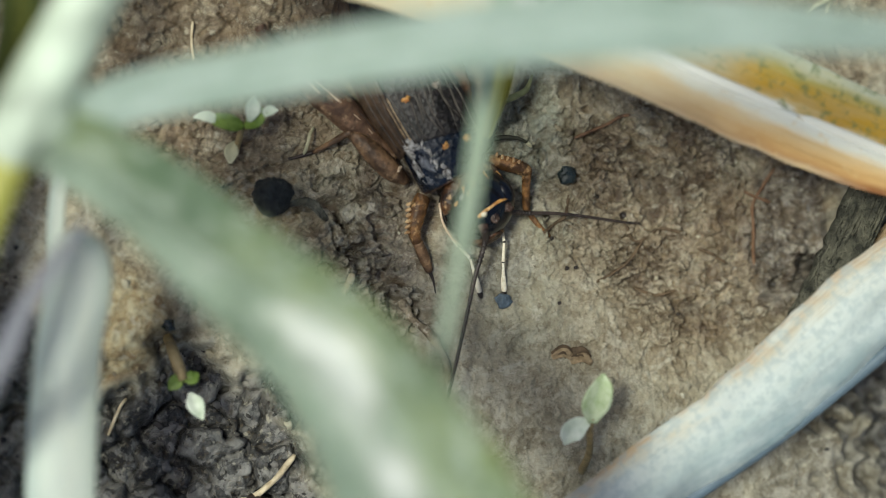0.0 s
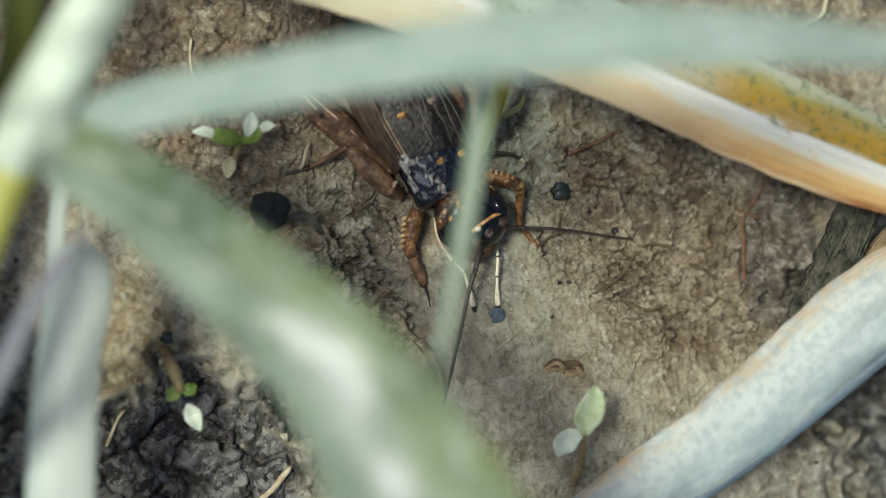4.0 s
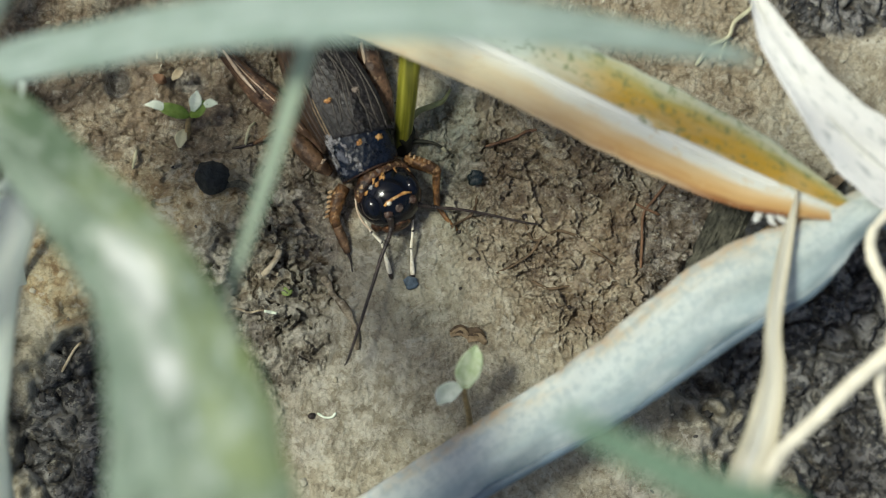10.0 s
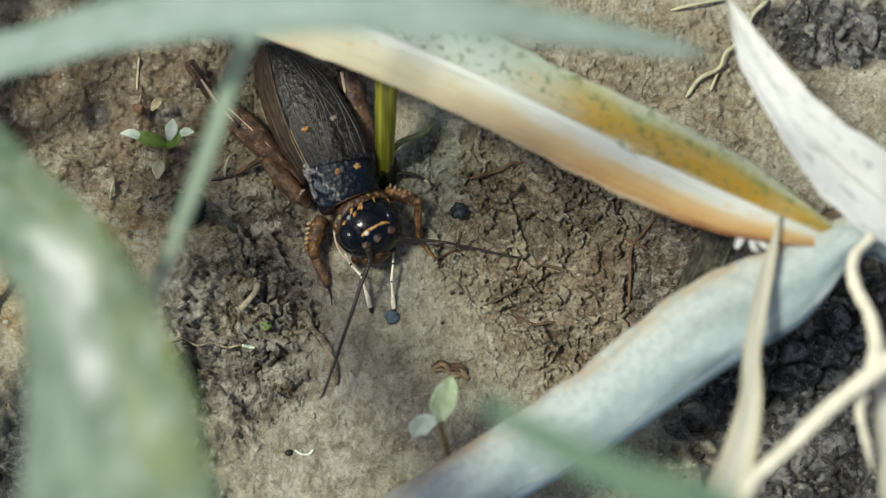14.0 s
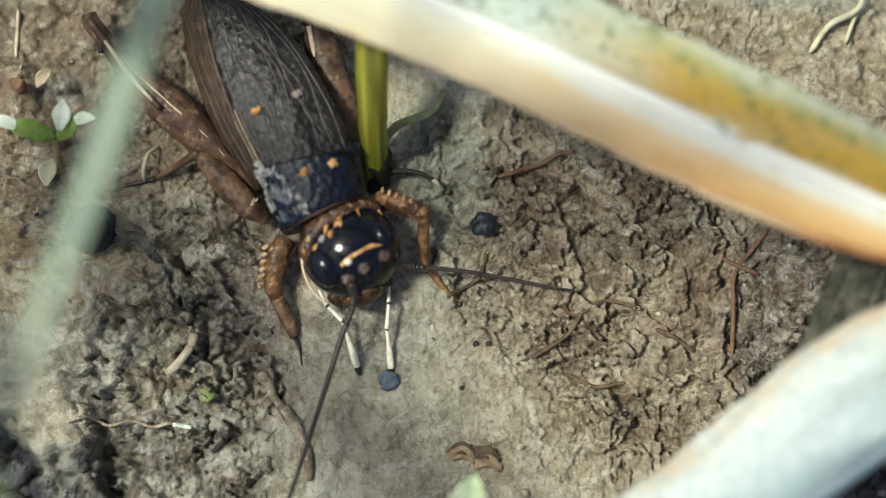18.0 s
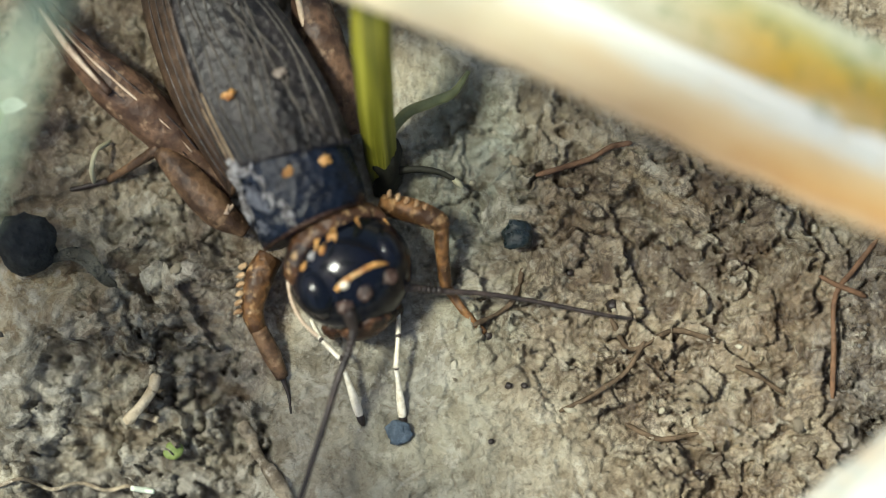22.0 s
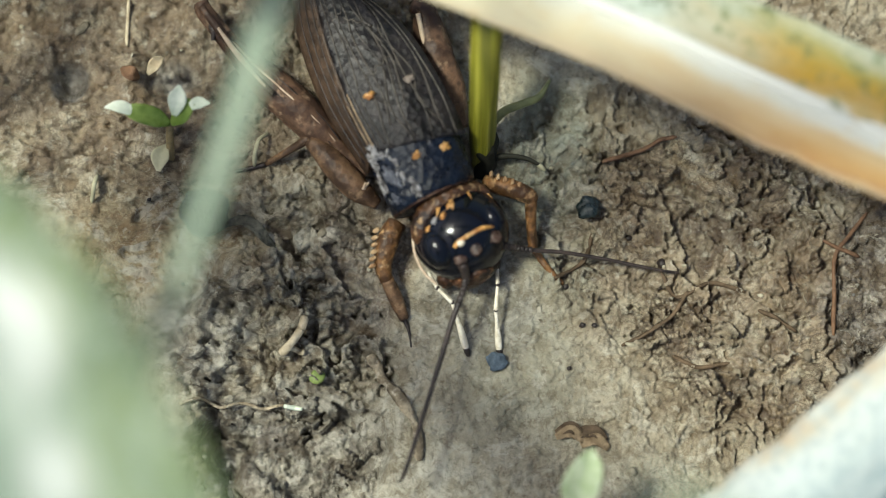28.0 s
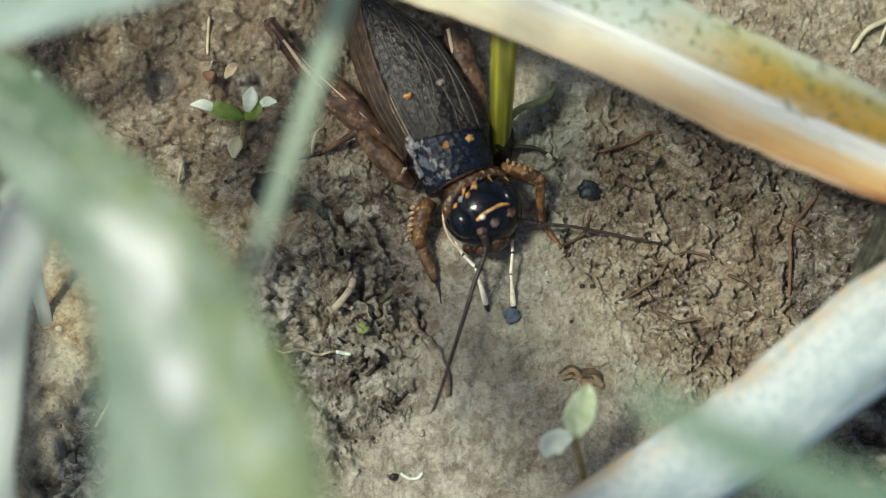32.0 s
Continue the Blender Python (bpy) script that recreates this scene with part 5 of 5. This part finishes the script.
part("pale_spot", blob(*(2.72, -1.04, 2.2), 0.22, 0.10, 0.08, seed=71, rough=0.8, turn=35), PALESHIN, mid, "pale wedge-shaped spot")
limb("middle_shin", MIDLEG, (*(4.03, -4.4, 1.75), 0.26), (*(5.23, -4.4, 1.1), 0.18), (*(6.44, -4.41, 0.4), 0.14), owner=mid, n=16)
limb("middle_foot", FEELER, (*(6.44, -4.41, 0.3), 0.14), (*(7.84, -4.73, 0.2), 0.1), (*(8.97, -5.14, 0.15), 0.05), owner=mid, n=12)
fl = limb("front_femur", FORE, (*(2.07, 1.14, 1.5), 0.5), (*(2.77, 1.69, 1.6), 0.55), (*(3.54, 2.66, 1.4), 0.42), (*(3.7, 3.47, 1.1), 0.32), n=24, label="amber notched front leg")
for k in range(6):
    t = k / 5
    a, b = (3.14, 1.08, 1.9), (4.04, 2.54, 1.7)
    part("leg_notch", blob(*[u + (v - u) * t for u, v in zip(a, b)], 0.20, 0.11, 0.12, seed=k, rough=0.5, sub=2), NOTCH, fl)
limb("front_shin", MIDLEG, (*(3.66, 3.38, 1.2), 0.32), (*(3.67, 4.36, 0.7), 0.36), (*(3.69, 5.35, 0.25), 0.26), owner=fl, n=16)
limb("front_foot", CLAW, (*(3.69, 5.12, 0.25), 0.15), (*(3.76, 5.98, 0.15), 0.08), (*(4, 6.74, 0.1), 0.04), owner=fl, n=12)
fr = limb("front_femur", FORE, (*(-2.63, 1.22, 1.5), 0.38), (*(-3.41, 1.91, 1.9), 0.48), (*(-4.15, 2.69, 1.9), 0.42), (*(-4.3, 3.09, 1.7), 0.3), n=24, label="amber front leg")
for k in range(5):
    t = k / 4
    part("leg_notch", blob(-3.0 - 1.0 * t, 1.1 + 1.05 * t, 2.35 - 0.05 * t, 0.10, 0.17, 0.10, seed=20 + k, rough=0.5, sub=2, turn=-35), NOTCH, fr)
limb("front_shin", FORE, (*(-4.25, 2.96, 1.8), 0.3), (*(-3.79, 3.96, 1.2), 0.26), (*(-3.42, 5, 0.6), 0.24), owner=fr, n=16)
limb("front_foot", FORE, (*(-3.42, 5, 0.6), 0.20), (*(-3.65, 6.2, 0.4), 0.16), (*(-4.0, 7.2, 0.2), 0.11), owner=fr, n=12)
part("claw", blob(*(-4.05, 7.35, 0.15), 0.16, 0.16, 0.12, rough=0.3, sub=2), CLAW, fr)

# ---- seedlings ----
GLEAF = shell("seedling_green", (0.10, 0.17, 0.02), (0.26, 0.36, 0.08), 0.45, 0.4, 900, 0.00006, trans=0.12)
PALELEAF = shell("seedling_pale", (0.32, 0.41, 0.20), (0.60, 0.66, 0.47), 0.4, 0.4, 900, 0.00006, trans=0.12)
WHITELEAF = shell("seedling_white", (0.52, 0.60, 0.44), (0.84, 0.88, 0.74), 0.4, 0.4, 900, 0.00006, trans=0.12)
REDSTEM = shell("seedling_stem", (0.16, 0.12, 0.06), (0.36, 0.27, 0.13), 0.5, 0.4)


def seedling(label, stem, leaves, extra=()):
    x, y = stem[0][:2]
    root = empty("seedling", x, y, ground_at(x, y))
    tagged(root, label, "seedling", "seedlings on the soil")
    pts = [(x, y, ground_at(x, y) - 0.3, stem[0][3])] + list(stem[1:])
    under(root, part("stem", tube(pts, n=16, sides=8), REDSTEM))
    for name, mat, pts in leaves:
        under(root, part(name, blade(pts, n=18, across=8, fold=0.25, thick=0.18, arch=0.0), mat))


seedling("tiny green seedling with white-tipped leaves on brown soil",
         [(-14, 4.8, -2, 0.22), (-13.9, 5.6, -1, 0.2), (-13.8, 6.3, 0.2, 0.18)],
         [("leaf", GLEAF, [(-13.8, 6.1, 0.2, 0.25), (-14.4, 6.3, 0.7, 0.9), (-15.2, 6.5, 1, 0.9), (-15.9, 6.7, 1, 0.4)]),
          ("white_tip", WHITELEAF, [(-15.5, 6.6, 1, 0.5), (-16.1, 6.8, 1.1, 0.6), (-16.8, 6.8, 1, 0.1)]),
          ("leaf", GLEAF, [(-13.7, 6.1, 0.2, 0.25), (-13.2, 6.4, 0.9, 0.9), (-12.8, 6.8, 1.2, 0.7), (-12.6, 7, 1.2, 0.3)]),
          ("white_tip", WHITELEAF, [(-12.7, 6.7, 1.3, 0.4), (-12.3, 6.9, 1.2, 0.6), (-11.8, 6.9, 1.1, 0.1)]),
          ("seed_leaf", WHITELEAF, [(-13.5, 6.4, 0.8, 0.3), (-13.3, 7.1, 1.4, 0.9), (-13.2, 7.7, 1.6, 0.15)]),
          ("seed_husk", ROOTY, [(-14.1, 5.4, -1.6, 0.2), (-14.4, 4.8, -1.4, 0.9), (-14.5, 4.1, -1.5, 0.2)])])
seedling("pale green seedling with two round leaves by the leaf",
         [(5.8, -16.3, -1, 0.25), (5.5, -14.9, 1, 0.22), (5, -13.3, 3.4, 0.2), (5.1, -12.7, 4, 0.18)],
         [("leaf", PALELEAF, [(5, -13, 4, 0.5), (5.1, -12, 4.4, 1.7), (5.5, -10.9, 4.8, 1.4), (5.7, -10.1, 4.8, 0.2)]),
          ("leaf", WHITELEAF, [(4.8, -12.9, 4, 0.4), (4.1, -13.1, 4.2, 1.2), (3.5, -13.5, 4.2, 1.3), (3.2, -14.1, 4, 0.2)])])
seedling("green seedling bent down with one white seed leaf",
         [(-18.8, -5.8, -2, 0.3), (-18.8, -6.9, -1, 0.36), (-18.6, -7.8, -0.6, 0.36), (-18.4, -8.5, -0.6, 0.3)],
         [("leaf", GLEAF, [(-18.5, -8.3, -0.6, 0.4), (-18.9, -8.6, -0.5, 0.9), (-19.3, -9, -0.6, 0.2)]),
          ("leaf", GLEAF, [(-18.4, -8.3, -0.6, 0.4), (-17.9, -8.4, -0.4, 0.8), (-17.5, -8.2, -0.6, 0.2)]),
          ("seed_leaf", WHITELEAF, [(-18.1, -9.3, -0.4, 0.25), (-17.9, -10, 0.2, 1.05), (-17.5, -10.9, 0, 0.15)])])

# ---- small things on the soil ----
SLATE = shell("dark_clod", (0.010, 0.013, 0.014), (0.045, 0.052, 0.05), 0.75, 0.3, 1600, 0.0003)
GRAPHITE = shell("dark_stone", (0.004, 0.008, 0.009), (0.018, 0.03, 0.03), 0.3, 0.5, 1200, 0.0001)
BLUEBIT = shell("blue_grey_bit", (0.03, 0.045, 0.06), (0.12, 0.16, 0.20), 0.6, 0.3, 1500, 0.0001)
LIME = shell("lime_bit", (0.12, 0.18, 0.04), (0.25, 0.31, 0.09), 0.5, 0.4)
WOOD = shell("straw_bit", (0.34, 0.27, 0.17), (0.62, 0.54, 0.38), 0.7, 0.25, 1200, 0.0001)
RED = shell("russet_root", (0.085, 0.045, 0.025), (0.21, 0.12, 0.068), 0.7, 0.25, 1200, 0.0001)
BARK = shell("dark_bark", (0.020, 0.021, 0.016), (0.14, 0.135, 0.10), 0.8, 0.25, 900, 0.0004, (1, 1, 1))
STICK = mottled("weathered_stick", (0.38, 0.32, 0.22), (0.15, 0.12, 0.08), (0.54, 0.48, 0.37), 0.8, 0.2, 1300)
MUDROOT = shell("muddy_root", (0.05, 0.034, 0.02), (0.15, 0.105, 0.065), 0.8, 0.2, 1500, 0.0001)
TAN = shell("tan_fibre", (0.16, 0.11, 0.06), (0.40, 0.30, 0.18), 0.7, 0.25, 1200, 0.0002)


def pebble(name, label, mat, x, y, r, squash=0.75, seed=0, rough=0.5, sink=0.35, category="clod"):
    z = ground_at(x, y)
    ob = part(name, blob(0, 0, 0, r, r * 0.9, r * squash, seed=seed, rough=rough), mat)
    ob.matrix_basis = pose(x * MM, y * MM, (z + r * squash * (1 - sink)) * MM)
    return tagged(ob, label, category)


def thread(name, label, mat, pts, r, category="root", n=28, rough=0.3, lift=0.0, sink=0.0):
    """A thin thing lying along the soil through (x, y) points."""
    p = spline([(x, y) for x, y, *_ in pts], 4 * len(pts))
    top = [max(ground_at(x + dx, y + dy) for dx in (-0.15, 0, 0.15) for dy in (-0.15, 0, 0.15)) for x, y in p]
    last = len(p) - 1
    q = [(x, y, (top[max(i - 1, 0)] + top[i] + top[min(i + 1, last)]) / 3 + r * 0.7 - sink + lift * math.sin(math.pi * i / last), r * (0.55 if i in (0, last) else 1)) for i, (x, y) in enumerate(p)]
    return tagged(part(name, tube(q, n=n, sides=7, rough=rough), mat), label, category)


x, y, z = (-12.2, 2, 0)
pebble("soil_ball", "round blackish clod of soil with a rough skin", SLATE, x, y, 1.25, 0.9, 2, 0.35, 0.0)
x, y, z = (6.4, 2, -1.5)
pebble("dark_stone", "small blue-black angular stone", GRAPHITE, x, y, 0.62, 0.6, 11, 0.35, category="stone")
x, y, z = (-18.9, -5.2, -1.5)
pebble("dark_stone", "small black stone beside the bent seedling", GRAPHITE, x, y, 0.42, 0.8, 12, 0.5, category="stone")
x, y, z = (1.7, -5.4, -2)
pebble("blue_bit", "tiny blue-grey flake on pale clay", BLUEBIT, x, y, 0.5, 0.6, 13, 0.35, category="flake")
x, y, z = (-7, -5.9, -2)
pebble("leaf_bit", "tiny bright green leaf scrap", LIME, x, y, 0.38, 0.35, 14, 0.2, category="leaf scrap")
x, y, z = (15, 2.5, -2)
pebble("white_grain", "tiny white grain on the clay", WHITELEAF, x, y, 0.12, 0.8, 15, 0.3, category="grain")
for i, (x, y, z) in enumerate(((9.9, -0.7, -2), (13, -7.1, -2), (5.2, -5.8, -2), (5.9, -3.7, -2), (-5.3, -14.7, -2), (6.5, -3.7, -2), (8.3, 0.6, -2), (-14.3, -16.5, -3), (-15, 2.8, -2))):
    pebble("black_seed", "tiny black seed lying on the clay", CLAW, x, y, (0.26, 0.14, 0.12, 0.15, 0.26, 0.13, 0.16, 0.7, 0.13)[i], 0.8, 40 + i, 0.3, category="seed")
thread("straw_bit", "short bent straw scrap", WOOD, [(-7.5, -3, -2), (-7.8, -3.7, -2), (-8.4, -4.5, -2), (-8.7, -4.8, -2)], 0.22, "straw", lift=0.15)
thread("straw_bit", "short forked straw scrap", WOOD, [(-8.3, -4.5, -2), (-7.9, -4.6, -2), (-7.6, -4.7, -2)], 0.14, "straw")
thread("stick", "thin tan stick lying on the clay", STICK, [(-4.5, -4.9, -2), (-3.8, -5.9, -2), (-2.9, -7.2, -2), (-2.2, -8.6, -2), (-2.1, -10.1, -2)], 0.25, "stick", rough=0.9, sink=0.05, n=60)
grey_thread = thread("pale_thread", "wavy grey root thread with a white end", STICK, [(-13.6, -7.2), (-12.6, -6.9), (-11.7, -7.3), (-10.7, -7.05), (-9.7, -7.35), (-8.9, -7.2), (-8.4, -7.35)], 0.08, "root", lift=0.2, n=40)
part("white_end", tube([(-8.6, -7.3, ground_at(-8.6, -7.3) + 0.25, 0.10), (-8.1, -7.38, ground_at(-8.1, -7.38) + 0.2, 0.13), (-7.75, -7.45, ground_at(-7.75, -7.45) + 0.15, 0.09)], n=10, sides=7), WHITELEAF, grey_thread, "white root end")
thread("white_rootlet", "tiny curled white rootlet", WHITELEAF, [(-4.9, -14.5, -2), (-4.4, -14.8, -2), (-3.9, -14.8, -2), (-3.6, -14.5, -2)], 0.09, "root")
thread("twig", "russet curved twig on flaky clay", RED, [(10.8, 5.5, -2), (10.1, 5.4, -2), (9.3, 5, -2), (8.4, 4.7, -2), (7.1, 4.3, -2)], 0.11, "twig", lift=0.1)
thread("russet_root", "forked russet root on flaky clay", RED, [(18.1, -4.4, -2), (18.2, -2.7, -2), (18.3, -0.6, -2), (19.1, 0.5, -2), (20, 1.6, -2)], 0.11, "root", sink=0.06)
thread("russet_root", "short russet root on flaky clay", RED, [(17.7, 0.2, -2), (18.5, -0.2, -2), (19.5, -0.6, -2)], 0.1, "root")
for pts in ([(9.8, -1.2, -2), (10.6, -2.4, -2), (12.2, -1.7, -2), (13.9, -2.2, -2)], [(14.5, -3.1, -2), (15.3, -3.5, -2), (16.3, -4.2, -2)], [(7.8, -4.7, -2), (9.1, -4.1, -2), (10.4, -3.2, -2), (11.1, -2.1, -2)], [(4.6, -1.4, -2), (5.7, -0.8, -2), (6.2, -0.3, -2), (6.5, 0.8, -2)], [(10.3, -5.2, -2), (11.6, -5.8, -2), (13.1, -5.6, -2)]):
    thread("dark_root", "thin dark root half sunk in clay", MUDROOT, pts, 0.10, "root", rough=0.6, sink=0.14)
thread("wiry_root", "wiggly pale root by the hind leg", ROOTY, [(-9.2, 6, -2), (-9.6, 5.5, -2), (-9.8, 4.9, -2), (-9.9, 4.4, -2)], 0.1, "root", lift=0.9)
thread("wiry_root", "short pale upright root", ROOTY, [(-17.5, 4, -2), (-17.6, 3.4, -2), (-17.8, 2.7, -2)], 0.11, "root", lift=0.4)
thread("root_hair", "thin pale root hair on brown soil", WOOD, [(-16, 12.8, -2), (-16.1, 11.6, -2), (-16.1, 10.5, -2)], 0.09, "root")
thread("root_hair", "thin pale root hair in damp soil", WOOD, [(-21.5, -9.4, -2), (-22, -10, -2), (-22.8, -11.5, -2)], 0.11, "root")
thread("straw_bit", "pale dry stalk scrap on damp soil", WOOD, [(-11.6, -13.7, -3), (-12.7, -14.8, -3), (-14.3, -16, -3), (-15.1, -16.2, -3)], 0.2, "straw", lift=0.4)
thread("dry_root", "branched pale dry roots on grey soil", ROOTY, [(28.1, 17.1, -2), (26.9, 15.9, -2), (26.3, 14.3, -2), (25, 13.2, -2), (24.5, 12.1, -2), (23.2, 11.4, -2), (22.2, 10.1, -2)], 0.16, "root", lift=0.6)
thread("dry_root", "branched pale dry roots on grey soil", ROOTY, [(24.7, 12.4, -2), (24.2, 11.3, -2), (23.9, 10.5, -2)], 0.1, "root", lift=0.3)
thread("dry_root", "pale dry root on grey soil", ROOTY, [(21.2, 16.3, -2), (22.9, 16.6, -2), (25.4, 17.2, -2)], 0.12, "root", lift=0.5)
for i, (x, y, z) in enumerate(((5.2, -9, -2), (6.4, -9.6, -2), (6, -9.2, -2), (5.2, -9.2, -2), (6.3, -9.2, -2))):
    bl = part("russet_flake", blade([(x - 0.7, y + 0.1, ground_at(x, y) + 0.1, 0.3), (x, y + 0.35, ground_at(x, y) + 0.35, 0.6), (x + 0.6, y - 0.1, ground_at(x, y) + 0.1, 0.3)], n=12, across=6, fold=0.3, seed=60 + i), TAN if i % 2 else MUDROOT)
    tagged(bl, "small curled russet plant flake", "plant flake")

for pts, mat, label in (([(-11.4, 1.3, -1.2, 0.2), (-10.5, 1.5, -0.7, 0.5), (-9.8, 1.2, -0.6, 0.6), (-9.2, 0.5, -1.0, 0.4), (-8.8, 0.3, -1.6, 0.1)], BARK, "dark curled leaf scrap on pale crust"),
                        ([(-15, 9, -1.8, 0.2), (-14.6, 9.3, -1, 0.6), (-14.3, 9.7, -1.4, 0.2)], WOOD, "pale husk scrap on brown soil"),
                        ([(-16.3, 9.3, -1.9, 0.2), (-15.8, 8.9, -1.2, 0.7), (-15.5, 8.8, -1.8, 0.2)], RED, "russet plant scrap on brown soil"),
                        ([(-16.2, 17.3, -1.6, 0.3), (-15.9, 16, -0.6, 0.9), (-15.3, 14.8, -1.4, 0.2)], TAN, "tan dry husk scrap"),
                        ([(-13.7, 16.6, 10.6, 0.1), (-13.3, 15.4, 10.8, 0.25), (-12.7, 13.8, 10.9, 0.3), (-12.8, 13.1, 10.6, 0.1)], TAN, "thin brown awn lying on the dying leaf")):
    bl = part("plant_scrap", blade(pts, n=18, across=6, fold=0.35, seed=len(label)), mat)
    tagged(bl, label, "plant scrap")

# dead stems by the slanting leaf
stem = empty("dead_stem", 24, -5, -3)
tagged(stem, "rotting dark dead stem lying by the bleached leaf", "stem")
AXIS = [(20.2, -8.6, -2.4, 0.6), (20.7, -7.9, -0.8, 1.05), (21.8, -5, 1.9, 1.25), (23.3, -1.5, 3.5, 1.3), (24.5, 1.5, 3.7, 1.25), (25.1, 2.8, 1.0, 1.1), (25.4, 3.4, -2.8, 1.0)]
under(stem, part("stem", tube(AXIS, n=50, sides=18, rough=0.3), BARK, None, "dark crumbling bark"))
for k in range(9):
    dx = -1.15 + 0.29 * k
    under(stem, part("bark_ridge", tube([(x + dx * 0.9, y - dx * 0.42, z + math.sqrt(max(0.05, r * r - dx * dx)), 0.09 + 0.05 * (k % 3)) for x, y, z, r in AXIS[1:5]], n=40, sides=6, rough=0.8), BARK))
stem = empty("dry_husk", 27, -4, -3)
tagged(stem, "tan fibrous dry husk under the bleached leaf", "husk")
for k in range(5):
    under(stem, part("fibre", blade([tuple(v + o for v, o in zip(p, (0.5 * k - 1, 0.25 * k - 0.5, -0.1 * abs(k - 2), 0))) for p in ((22.6, -7.2, 0.5, 0.5), (24.4, -4.8, 1.5, 0.75), (26.3, -2.5, 2.2, 0.75), (29.6, -0.1, 0.5, 0.5), (32.8, 2.4, -2.5, 0.4))], n=24, across=5, fold=0.3, seed=70 + k), TAN))

# the narrow blade's sway: seconds, mm sideways
SWAY = ((0, 0.4), (4, 0.5), (7, 0.9), (9, -0.3), (12, -0.6), (14, -1.3), (17, -0.6), (19, -0.15), (25, 0.0), (28, -1.4), (32, -1.5))

# the green blade's sway: seconds, mm sideways and along
SHIFT = ((0, 0, 0), (14, 0, 0), (20, -0.6, 0.3), (28, -2.0, 1.0), (32, -2.0, 1.0))


def motions():
    """The cricket holds still; the narrow blade over it and the green blade sway a little."""
    walk(thin_blade, [(t, pose(dx * MM, 0, 0)) for t, dx in SWAY])
    walk(gb, [(t, pose((34 + dx) * MM, (-40 + dy) * MM, -2.3 * MM)) for t, dx, dy in SHIFT])


motions()
